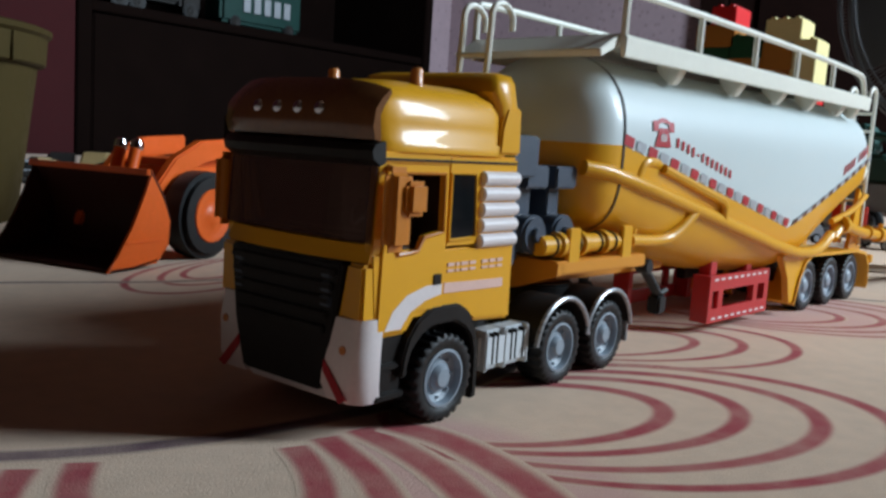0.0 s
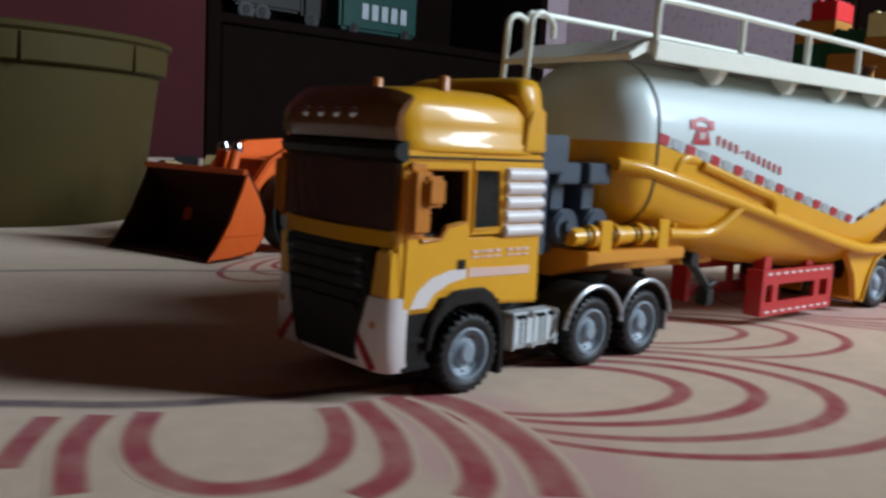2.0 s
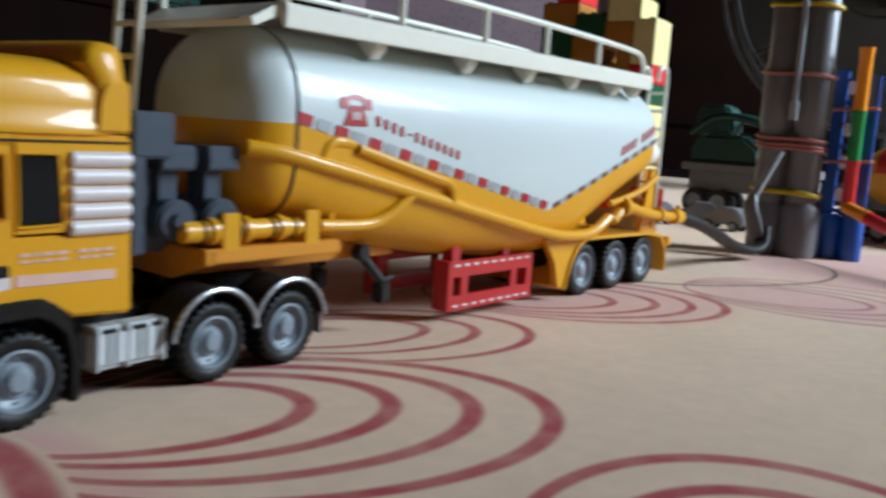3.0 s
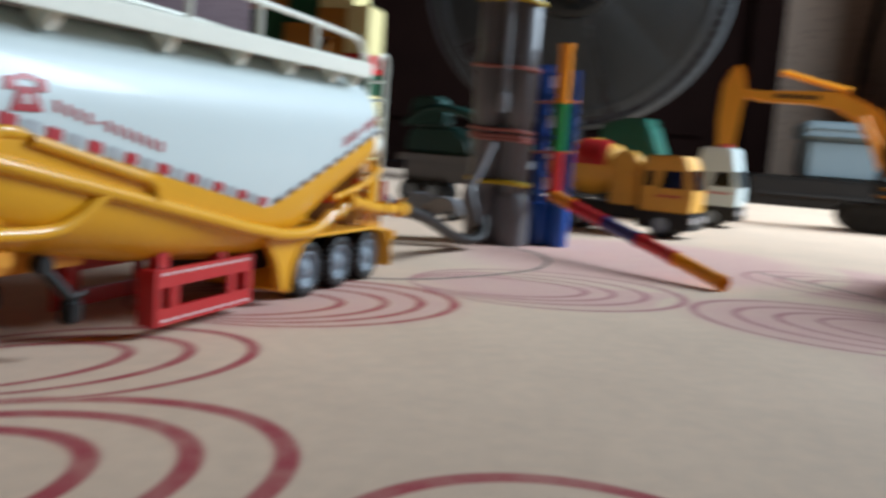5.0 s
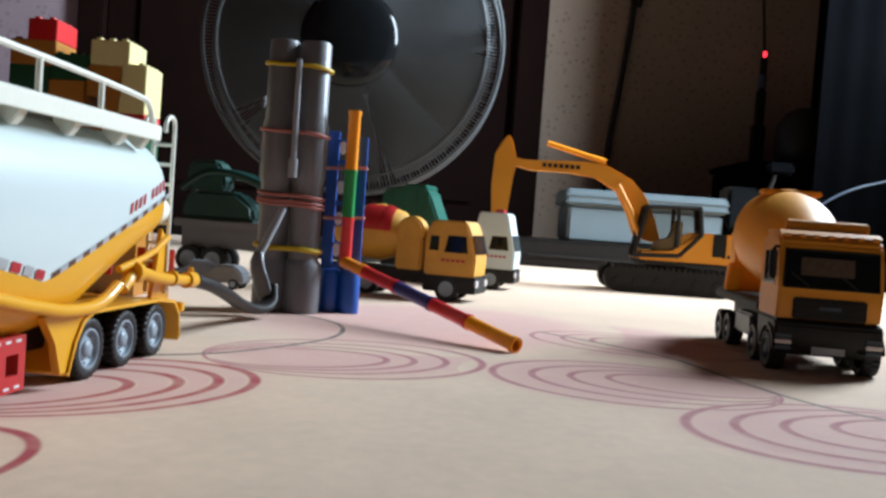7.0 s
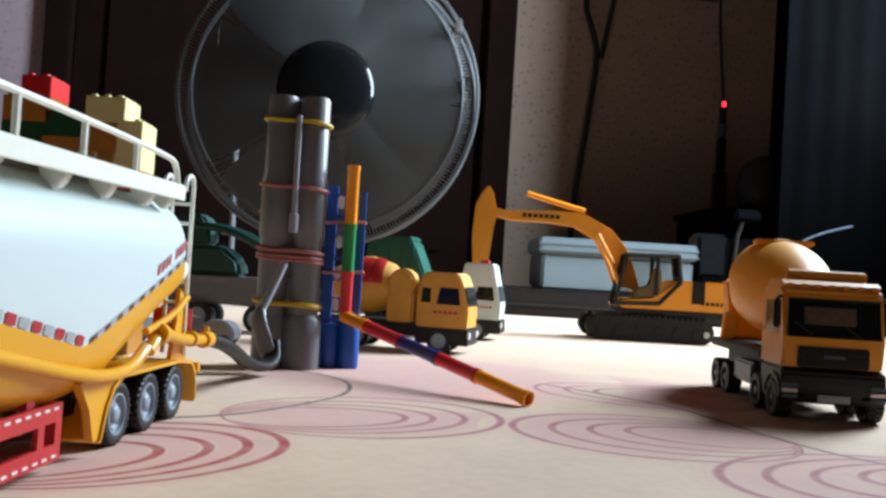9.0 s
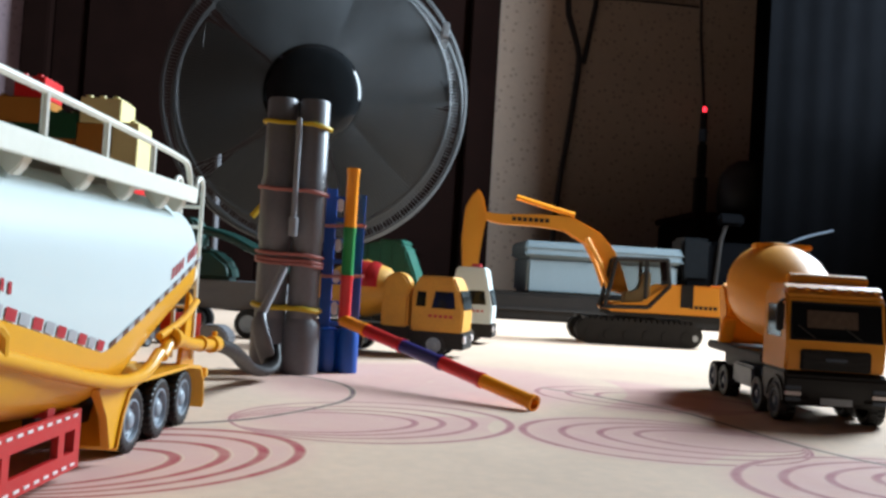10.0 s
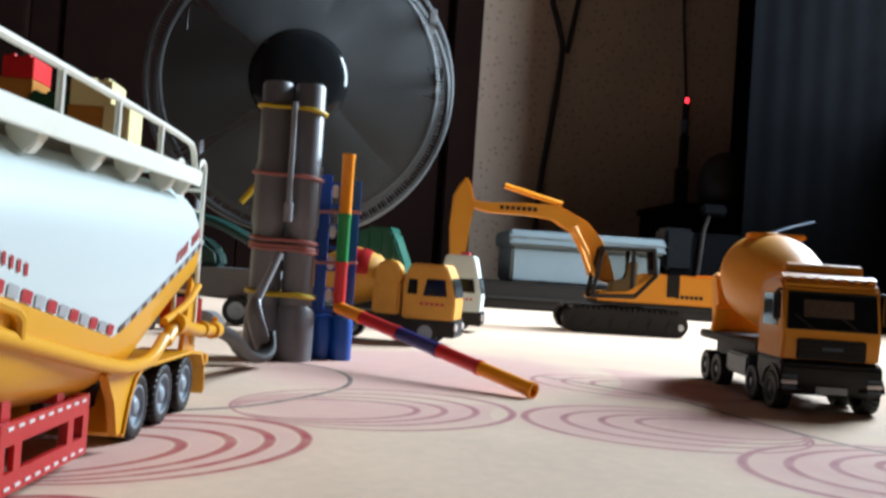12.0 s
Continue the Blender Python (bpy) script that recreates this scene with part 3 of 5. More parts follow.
for k in range(5):
    bm = BM()
    hw = 18.0 - k * 0.7
    box(bm, -29.6, -28.2, -hw, hw, 36.6 - k * 3.3, 38.4 - k * 3.3, 0.35)
    part("grille_slat", bm, CHASSIS, grille)
for s in (-1, 1):
    bm = BM()
    prism(bm, [(s * 19.5, 39.8), (s * 24.8, 39.8), (s * 24.8, 27), (s * 17.2, 27)], "x", -27.2, -21, 0.7)
    part("front_corner", bm, YELLOW, tr)
    bm = BM()
    rows = []
    for z, y0, y1, xf in ((27.6, 15.8, 25.4, -27.6), (20, 14.8, 25.8, -28.4), (12, 14.0, 25.6, -28.2), (8.2, 14.8, 24.6, -26.6)):
        rows.append([(xf, s * y0, z), (xf, s * (y1 - 3), z), (xf + 1.6, s * (y1 - 0.8), z), (xf + 4.2, s * y1, z), (xf + 7, s * y1, z), (xf + 7, s * y0, z)])
    bumper = part("bumper_corner", loft(BM(), rows), PALE, tr, "white bumper corner with a red stripe")
    bm = BM()
    prism(bm, [(s * 15.2, 17.6), (s * 15.1, 15), (s * 20.6, 8.6), (s * 22.6, 9.6)], "x", -28.75, -28.2)
    part("red_stripe", bm, REDTAPE, bumper)
    bm = BM()
    cyl(bm, (-28.6, s * 20.8, 20.6), (-26, s * 20.8, 20.6), 1.0, n=12)
    part("fog_lamp", bm, AMBER, bumper)
    # front light column on the grille's flank
    bm = BM()
    for k in range(3):
        box(bm, -29.4, -28.2, s * 15.2 - 1.6, s * 15.2 + 1.6, 29.6 + k * 3.2, 32.0 + k * 3.2, 0.3)
    part("headlamp", bm, STEEL, tr)
# low front valance and steps
part("front_valance", box(BM(), -26, -20, -14.5, 14.5, 7.5, 11, 0.8), PALE, tr)
for s in (-1, 1):
    bm = BM()
    box(bm, -21.5, -12.5, s * 24.2, s * 19, 8, 23.5, 0.6)
    box(bm, -21.8, -12.2, s * 25.2, s * 20, 15.2, 16.8, 0.4)
    box(bm, -21.8, -12.2, s * 25.2, s * 20, 8.2, 10, 0.4)
    part("step", bm, BLACK, tr)
# doors with windows
for s in (-1, 1):
    o = s * 25.0
    bm = BM()
    outer = [(-22.6, 24.2), (-22.2, 43), (-21.8, 61.8), (-10, 61.8), (-1.2, 61.8), (-0.9, 46.6), (-0.6, 28.2), (-10, 28.2), (-13.6, 24.4)]
    hole = [(-17.5, 42), (-18.5, 44.5), (-17, 59.6), (-10, 59.6), (-3, 59.6), (-2.6, 46.6), (-9, 45.6), (-10, 44), (-11, 42.4)]
    a, b = o - s * 0.6, o + s * 0.55
    rows = [[(p[0], a, p[1]), (p[0], b, p[1]), (q[0], b, q[1]), (q[0], a, q[1])] for p, q in zip(outer, hole)]
    loft(bm, rows + rows[:1], caps=False)
    bmesh.ops.remove_doubles(bm, verts=bm.verts[:], dist=1e-4)
    door = part("door", bm, YELLOW, tr, "yellow door with an open window")
    bm = BM()
    tube(bm, [(-18.6, o + s * 0.8, 44), (-17.1, o + s * 0.8, 59.9), (-2.7, o + s * 0.8, 59.9), (-2.3, o + s * 0.8, 46.3), (-9, o + s * 0.8, 45.3), (-11, o + s * 0.8, 42.2), (-17.6, o + s * 0.8, 41.7), (-18.6, o + s * 0.8, 44)], 0.45, 6)
    part("window_rim", bm, MIRROR_Y, door)
    bm = BM()
    box(bm, -4.8, -1.6, o - s * 0.2, o + s * 0.9, 33.6, 36.4, 0.3)
    part("door_handle", bm, BLACK, door)
    bm = BM()
    prism(bm, [(0.6, 44.4), (0.4, 59.8), (9.4, 59.8), (10.4, 44.8)], "y", o - s * 0.4, o + s * 0.45, 0.4)
    part("rear_window", bm, GLASS, tr, "dark sleeper window")
    bm = BM()
    tube(bm, [(0.4, o + s * 0.4, 44.2), (0.2, o + s * 0.4, 60), (9.6, o + s * 0.4, 60), (10.7, o + s * 0.4, 44.5), (0.4, o + s * 0.4, 44.2)], 0.4, 6)
    part("rear_window_rim", bm, YELLOW, tr)
    # white swoosh
    bm = BM()
    pts = [(-20.5, 24.6), (-18, 29), (-13.5, 32.2), (-7, 33.8), (-1.3, 34.0)]
    low = [(-1.3, 31.4), (-7, 30.4), (-12, 28.2), (-14.6, 25.4), (-15, 24.6)]
    prism(bm, pts + low, "y", o + s * 0.3, o + s * 0.62)
    part("white_swoosh", bm, PALE, door)
    bm = BM()
    prism(bm, [(0, 33.9), (12, 33.5), (24, 33.3), (24, 31.0), (12, 31.2), (0, 31.4)], "y", o, o + s * 0.3)
    part("stripe", bm, PINK, tr)
    # print on the side, drawn as bars
    bm = BM()
    for k, (a, b) in enumerate(((1, 3.4), (4.2, 5.4), (6.2, 8.8), (9.6, 12), (14.6, 17), (17.8, 20.2), (21, 23.4))):
        box(bm, a, b, o, o + s * 0.3, 36.4, 37.0)
        box(bm, a, b, o, o + s * 0.3, 37.8, 38.6)
    part("side_print", bm, PINK, tr)
    # louvres
    for k in range(5):
        bm = BM()
        z = 43.4 + k * 3.9
        cyl(bm, (12.2, o, z), (27.6, o, z), 1.78, n=18, b=0.4)
        part("louvre", bm, PALE, tr)
    # wheel arch
    bm = BM()
    outer = [(-14.6, 13), (-14.2, 17.6), (-12.6, 22), (-9.6, 25.8), (-4.6, 28.4), (5.8, 28.4), (9.8, 26.2), (12.8, 22), (14.2, 17), (14.6, 4)]
    inner = [(-12.7, 13), (-12.2, 16.4), (-10.9, 19.4), (-8, 22.2), (-3.8, 24.2), (4.6, 24.2), (8.4, 22.2), (11.1, 19.4), (12.2, 15), (12.6, 4)]
    loft(bm, [[(p[0], s * 26.2, p[1]), (p[0], s * 14, p[1]), (q[0], s * 14, q[1]), (q[0], s * 26.2, q[1])] for p, q in zip(outer, inner)])
    bmesh.ops.bevel(bm, geom=bm.edges[:], offset=0.5, segments=2, affect="EDGES", clamp_overlap=True)
    box(bm, 12.4, 14.8, s * 26, s * 15, 3.2, 14, 0.4)
    part("wheel_arch", bm, BLACK, tr)
    # mirrors
    bm = BM()
    box(bm, -26.6, -18.4, s * 27, s * 31.2, 43, 61.4, 1.9, 3)
    box(bm, -22.8, -16.2, s * 30.4, s * 33, 51, 58.6, 1.1)
    tube(bm, [(-21.8, s * 25, 61), (-22.2, s * 28.8, 60.6), (-22.4, s * 28.8, 56)], 0.7, 8, 1)
    tube(bm, [(-21.8, s * 25, 46), (-22.2, s * 28.8, 46)], 0.7, 8)
    part("wing_mirror", bm, MIRROR_Y, tr, "ochre wing mirror on two stalks")
    # fuel tank
    bm = BM()
    box(bm, 18.6, 40, s * 24.6, s * 17, 8.4, 19, 1.6, 3)
    ft = part("fuel_tank", bm, TANKSILVER, tr, "ribbed silver side tank")
    for x in (22.6, 24.6, 31.0, 33.0, 36.6):
        part("tank_rib", box(BM(), x, x + 0.7, s * 24.85, s * 18, 10.0, 18.4, 0.2), BLACK, ft)
    for x in (19.6, 28.0, 38.2):
        part("tank_strap", box(BM(), x, x + 1.2, s * 24.9, s * 18, 8.3, 19.2, 0.4), TANKSILVER, ft)
    # twin rear mudguards
    for cx in (53.5, 80.5):
        rows = []
        for k in range(15):
            a = radians(12 + 156 * k / 14)
            c, q = math.cos(a), math.sin(a)
            rows.append([(cx + 14.4 * c, s * 27.4, 11 + 14.4 * q), (cx + 14.4 * c, s * 14, 11 + 14.4 * q), (cx + 13.2 * c, s * 14, 11 + 13.2 * q), (cx + 13.2 * c, s * 27.4, 11 + 13.2 * q)])
        mgd = part("mudguard", loft(BM(), rows), CHASSIS, tr, "black arched mudguard with a silver edge")
        part("silver_edge", tube(BM(), [(cx + 14.2 * math.cos(radians(8 + 164 * k / 24)), s * 27.5, 11 + 14.2 * math.sin(radians(8 + 164 * k / 24))) for k in range(25)], 0.75, 8), SILVER, mgd)
    bm = BM()
    box(bm, 93.4, 94.6, s * 27, s * 16, 7, 14, 0.3)
    part("mudflap", bm, SILVER, tr)
    bm = BM()
    box(bm, 94.4, 95.4, s * 26.6, s * 23.8, 9.2, 11, 0.3)
    part("tail_lamp", bm, RED, tr)
# beacons
for y in (-17.0, 11.0):
    bm = BM()
    lathe(bm, [(0, 77), (1.9, 77), (1.9, 80.0), (1.6, 80.4), (1.5, 83.4), (1.1, 84.0), (0, 84.1)], 16, (-5, y, 0))
    part("beacon", bm, AMBER, tr, "amber roof beacon")
# chassis, fifth wheel, rear wall
bm = BM()
for y in (-9, 9):
    box(bm, -18, 97, y - 2, y + 2, 13, 20, 0.5)
box(bm, -24, 28, -18, 18, 12, 24, 1)
box(bm, 92, 97, -20, 20, 12, 18, 0.5)
for x in (53.5, 80.5, 0):
    cyl(bm, (x, -20, 11), (x, 20, 11), 2.2, n=10)
box(bm, 40, 70, -16, 16, 10, 17, 1)
part("chassis", bm, CHASSIS, tr)
bm = BM()
cyl(bm, (74, 0, 20), (74, 0, 25.6), 15, n=28, b=0.8)
part("fifth_wheel", bm, BLACK, tr)
wm = []
for x in (0, 52.8, 80):
    for s in (-1, 1):
        add_wheel(tr, x, s * 22.6, 10.9, 10.9, 9.4, s, wm, RIM)


# ---- the tank semi-trailer ----
tl = thing("toy_tank_trailer", "white and yellow toy bulk tank trailer with a v-shaped belly", "toy trailer", 0.2632, 0.0170, 0, -3.5)
TOP, MID = 98.0, 70.0


def mixv(x, pts):
    for (a, va), (b, vb) in zip(pts, pts[1:]):
        if x <= b:
            t = max(0, (x - a) / (b - a))
            return va + (vb - va) * t
    return pts[-1][1]


def belly(u):
    return mixv(u, [(-190, 43), (-150, 32), (-100, 24), (-45, 19), (-20, 21), (20, 42), (54, 57), (66, 60)])


def split(u):
    return mixv(u, [(-190, 71.5), (-45, 40.5), (68, 77.5), (90, 83)])


def halfw(u):
    return mixv(u, [(-190, 27.4), (-150, 28.2), (-60, 29), (20, 28.6), (72, 27)])


def side(u, z):
    """Half the tank's width at a place along it and a height."""
    w = halfw(u)
    if z >= MID:
        return w * max(0.0, 1 - ((z - MID) / (TOP - MID)) ** 2.7) ** 0.5
    b = belly(u)
    return w * max(0.0, 1 - ((MID - z) / (MID - b)) ** 3.6) ** (1 / 3.0)


def scale_end(u):
    """Domed ends: how far the section shrinks."""
    if u < -182:
        return max(0.0, 1 - ((-182 - u) / 21.0) ** 2.5) ** 0.62
    if u > 44:
        return max(0.0, 1 - ((u - 44) / 18.0) ** 2.3) ** 0.5
    return 1.0


us = [-203, -202.7, -202, -200.8, -199.2, -197, -194.4, -191.4, -188, -184.8, -182] + [-182 + 226 * k / 40 for k in range(1, 41)] + [47, 50, 53, 56, 58.5, 60.4, 61.6, 62]
white, yellow = [], []
for u in us:
    k = scale_end(u)
    uc = min(max(u, -182), 54)
    zb, zs = belly(uc), split(u)
    zs = split(-182) if u < -182 else zs
    cz = (TOP + zb) / 2 if u < -182 else 74
    lowest, top = cz + (zb - cz) * k, cz + (TOP - cz) * k
    def sect(z):
        zz = cz + (z - cz) / max(k, 1e-3)
        return side(uc, min(max(zz, zb), TOP)) * k
    zsplit = min(max(zs, lowest), top)
    wr = [zsplit + (top - zsplit) * math.sin(math.pi / 2 * i / 12) for i in range(13)]
    yr = [zsplit + (lowest - zsplit) * math.sin(math.pi / 2 * i / 12) for i in range(13)]
    white.append([(u, -sect(z), z) for z in wr] + [(u, sect(z), z) for z in wr[::-1]])
    yellow.append([(u, -sect(z), z) for z in yr] + [(u, sect(z), z) for z in yr[::-1]])
bm = loft(BM(), white, caps=False, closed=False)
bmesh.ops.remove_doubles(bm, verts=bm.verts[:], dist=0.02)
shell = part("tank_shell", bm, WHITE, tl, "glossy white tank shell", angle=50)
bm = loft(BM(), yellow, caps=False, closed=False)
bmesh.ops.remove_doubles(bm, verts=bm.verts[:], dist=0.02)
part("tank_belly", bm, YELLOW, tl, "glossy yellow v-shaped tank belly", angle=50)
# seam round the front dome
rows = []
for u in (-182.5, -181.4):
    rr = []
    for k in range(64):
        a = 2 * math.pi * k / 64
        zz = MID + math.sin(a) * ((TOP - MID) if math.sin(a) > 0 else (MID - belly(-182)))
        yy = math.copysign(side(-182, min(max(zz, belly(-182)), TOP)), math.cos(a))
        rr.append((u, yy * 1.008, MID + (zz - MID) * 1.008))
    rows.append(rr)
part("dome_seam", loft(BM(), rows, caps=False), CHASSIS, tl)


def decal(bm, u0, u1, lo, hi, off=0.35, n=3, skew=0.0):
    """A piece of tape laid on the flank; lo and hi give heights along the tank."""
    for s in (-1,):
        rows = []
        for i in range(n + 1):
            u = u0 + (u1 - u0) * i / n
            row = []
            for j in range(3):
                t = j / 2
                uu = u + skew * t
                z = lo(uu) + (hi(uu) - lo(uu)) * t
                row.append(bm.verts.new((uu, s * (side(uu, z) + off), z)))
            rows.append(row)
        for A, B in zip(rows, rows[1:]):
            for j in range(2):
                bm.faces.new((A[j], A[j + 1], B[j + 1], B[j]))


for k in range(19):
    u0 = -183 + k * 7.2
    bm = BM()
    decal(bm, u0 + 0.7, u0 + 6.1, lambda u: split(u) + 0.3, lambda u: split(u) + 3.6, skew=0.6)
    part("reflective_tape", bm, REDTAPE if k % 2 == 0 else GREYTAPE, shell)
for k in range(20):
    u0 = -42 + k * 4.7
    bm = BM()
    decal(bm, u0, u0 + 4.7, lambda u: split(u) + 0.1, lambda u: split(u) + 2.2, n=2)
    part("reflective_tape", bm, DARKTAPE if k % 2 == 0 else GREYTAPE, shell)
# telephone symbol: handset, body, dial
bm = BM()
for k in range(6):
    decal(bm, -164.2 + 0.42 * k, -154.4 - 0.42 * k, lambda u: 70.2 + 1.0 * k, lambda u: 71.22 + 1.0 * k)
decal(bm, -163.6, -155.0, lambda u: 76.9 + 1.1 * (1 - ((u + 159.3) / 4.3) ** 2), lambda u: 78.3 + 1.2 * (1 - ((u + 159.3) / 4.3) ** 2), n=10)
decal(bm, -165.8, -162.6, lambda u: 75.2, lambda u: 78.4)
decal(bm, -156.0, -152.8, lambda u: 75.2, lambda u: 78.4)
part("telephone_symbol", bm, REDTAPE, shell)
bm = BM()
for k in range(3):
    decal(bm, -161.0 + 1.3 * k, -160.2 + 1.3 * k, lambda u: 72.0, lambda u: 74.4, off=0.5, n=1)
part("telephone_dial", bm, PALE, shell)
# number print as plain bars, falling towards the rear
bm = BM()
for k in range(12):
    if k == 4:
        decal(bm, -150.5 + k * 3.7, -150.5 + k * 3.7 + 1.9, lambda u: 71.5 - 0.235 * (u + 149), lambda u: 72.1 - 0.235 * (u + 149), n=1)
        continue
    u0 = -150.5 + k * 3.7
    decal(bm, u0, u0 + 1.6, lambda u: 70.3 - 0.235 * (u + 149), lambda u: 73.4 - 0.235 * (u + 149), n=1)
part("number_print", bm, REDTAPE, shell)
bm = BM()
for k in range(9):
    if k == 4:
        continue
    u0 = 12.0 + k * 4.0
    decal(bm, u0, u0 + 1.9, lambda u: split(u) + 4.8, lambda u: split(u) + 9.0, n=1, skew=0.8)
part("side_print", bm, REDTAPE, shell)

# walkway deck with skirts and gussets
bm = BM()
prism(bm, [(-30, 97.8), (-30.4, 103.6), (-29, 104.6), (29, 104.6), (30.4, 103.6), (30, 97.8), (28.6, 97.8), (28.6, 102.4), (-28.6, 102.4), (-28.6, 97.8)], "x", -190, 34, 0.3)
deck = part("walkway", bm, CREAM, tl, "white walkway tray along the tank top")
deck.location.z = -0.0025
bm = BM()
prism(bm, [(-190, 104.5), (-190, 101), (-199, 97), (-200, 99)], "y", -28, 28, 0.3)
part("walkway_front", bm, CREAM, deck)
for u in (-148, -101, -62, -28, 8, 28):
    for s in (-1, 1):
        bm = BM()
        prism(bm, [(s * 28.5, 103), (s * 26.6, 97.5), (s * 25.2, 94.6), (s * 23.2, 93.2), (s * 18, 98), (s * 18, 103)], "x", u - 2.4, u + 2.4, 0.6)
        part("gusset", bm, CREAM, deck)
# guard rails
for s in (-1, 1):
    bm = BM()
    y = s * 28.8
    tube(bm, [(-189, y, 104), (-189, y, 116.5), (-186, y, 118), (-60, y, 117), (16, y, 115), (24, y, 113), (28, y, 104)], 1.15, 8, 2)
    rail = part("guard_rail", bm, CREAM, tl, "white tubular guard rail")
    rail.location.z = -0.0034
    for u in (-142, -98, -58, -17):
        part("rail_post", cyl(BM(), (u, y, 103), (u, y, 117.0 - max(0, u + 60) * 0.027), 1.15, n=8), CREAM, rail)
# hatches on the deck
for u in (-110, -10):
    bm = BM()
    lathe(bm, [(0, 107), (7, 106.6), (8.5, 105.4), (8.5, 101.5), (0, 101.5)], 24, (u, 4, 0))
    part("hatch", bm, CREAM, tl)


def ladder(name, x, y0, y1, z0, z1, hook, lean=0.0):
    bm = BM()
    for y in (y0, y1):
        tube(bm, [(x, y, z0), (x + lean, y, z1 - 4), (x + lean, y, z1 + 3), (x + lean + hook * 5, y, z1 + 5), (x + lean + hook * 10, y, z1 + 2), (x + lean + hook * 10, y, z1 - 3)], 1.0, 8, 2)
    n = int((z1 - z0) / 9)
    for k in range(n):
        z = z0 + 5 + k * 9
        xx = x + lean * (z - z0) / (z1 - 4 - z0)
        cyl(bm, (xx, y0, z), (xx, y1, z), 0.8, n=8)
    return part(name, bm, CREAM, tl, "white ladder with hooked tops")


ladder("front_ladder", -216, 2, 13, 62, 105, 1, 3)
ladder("rear_ladder", 66, -22.5, -13, 28, 104, -1)
# main frame tube along the flank, down to the belly's point and up again
for s in (-1, 1):
    y = s * 27.5
    bm = BM()
    tube(bm, [(-196, s * 23, 62.5), (-184, y, 61), (-110, y, 45.3), (-40, y, 30.2), (-16, y, 28.6), (-3, y, 30.4), (8, y, 36)], 2.4, 12, 1)
    part("frame_tube", bm, YELLOW, tl)
    bm = BM()
    tube(bm, [(-172, y - s, 58.5), (-169, y - s * 0.5, 65.5), (-161, y - s * 0.5, 65), (-152, y - s * 2, 63)], 2.0, 10, 2)
    part("side_pipe", bm, YELLOW, tl)
    bm = BM()
    tube(bm, [(-158, s * 28.6, 63.4), (-122, s * 29.4, 54.6), (-112, s * 29.4, 52.4), (-110, s * 28.6, 46)], 1.6, 8, 1)
    part("side_rail", bm, YELLOW, tl)
    # lower branch pipe
    bm = BM()
    tube(bm, [(-170, s * 25.5, 40), (-150, s * 25.5, 39), (-142, s * 26.5, 41), (-131, s * 27.6, 49)], 2.0, 10, 1)
    part("branch_pipe", bm, YELLOW, tl)
    # front deck pipe with brackets
    bm = BM()
    cyl(bm, (-217, s * 24, 40), (-176, s * 24, 40), 2.9, n=16, b=0.4)
    for u in (-209, -198, -186):
        cyl(bm, (u, s * 24, 40), (u + 2.6, s * 24, 40), 3.8, n=16, b=0.4)
    dp = part("deck_pipe", bm, YELLOW, tl)
    for u in (-211, -199.5, -188, -180):
        part("seal_ring", torus(BM(), (u, s * 24, 40), "x", 2.95, 0.45, 24, 6), CHASSIS, dp)
    for u in (-206, -177):
        part("bracket", box(BM(), u, u + 6, s * 27.2, s * 25.4, 33, 45, 0.4), YELLOW, dp)
    bm = BM()
    cyl(bm, (-163, s * 22, 39), (-163, s * 22, 47), 1.6, n=12)
    cyl(bm, (-163, s * 22, 47), (-163, s * 22, 51), 0.7, n=8)
    cyl(bm, (-156, s * 21, 45), (-156, s * 23.4, 45), 2.6, n=14, b=0.3)
    part("valve", bm, YELLOW, tl)
# front deck
bm = BM()
box(bm, -210, -162, -27.4, 27.4, 31.5, 35.6, 0.5)
prism(bm, [(-27.4, 35.6), (27.4, 35.6), (27.4, 31.5), (12, 25.8), (-12, 25.8), (-27.4, 31.5)], "x", -211.5, -208, 0.4)
box(bm, -205, -120, -11, 11, 25.8, 32.0, 0.5)
part("front_deck", bm, ORANGE_Y, tl)
# blower unit
bm = BM()
box(bm, -231, -219, -24, -7, 59, 70.5, 0.7)
box(bm, -231, -227, -24, -20, 35, 60, 0.5)
box(bm, -231, -215, -16, 10, 34, 58, 1.0)
part("blower_housing", bm, STEEL, tl, "blue-grey blower housing")
for u in (-217, -203):
    bm = BM()
    cyl(bm, (u, -23, 43), (u, -2, 43), 5.6, n=24, b=0.8)
    cyl(bm, (u, -24.6, 43), (u, -23, 43), 2.2, n=14, b=0.3)
    box(bm, u - 3, u + 3, -18, -10, 47, 57, 0.5)
    box(bm, u - 4.5, u + 6, -22, -6, 56, 62.5, 0.6)
    part("blower_motor", bm, STEEL, tl)
# landing leg
for s in (-1, 1):
    bm = BM()
    tube(bm, [(-141, s * 15, 28), (-136, s * 15.5, 23), (-130, s * 16, 17)], 1.8, 8)
    cyl(bm, (-141, s * 17.6, 28.5), (-141, s * 13, 28.5), 2.8, n=14, b=0.4)
    box(bm, -133, -127.5, s * 18.2, s * 13, 10.5, 17.5, 0.8)
    tube(bm, [(-131, s * 17, 18), (-126.5, s * 17, 19)], 1.0, 6)
    part("landing_leg", bm, RUBBER, tl)
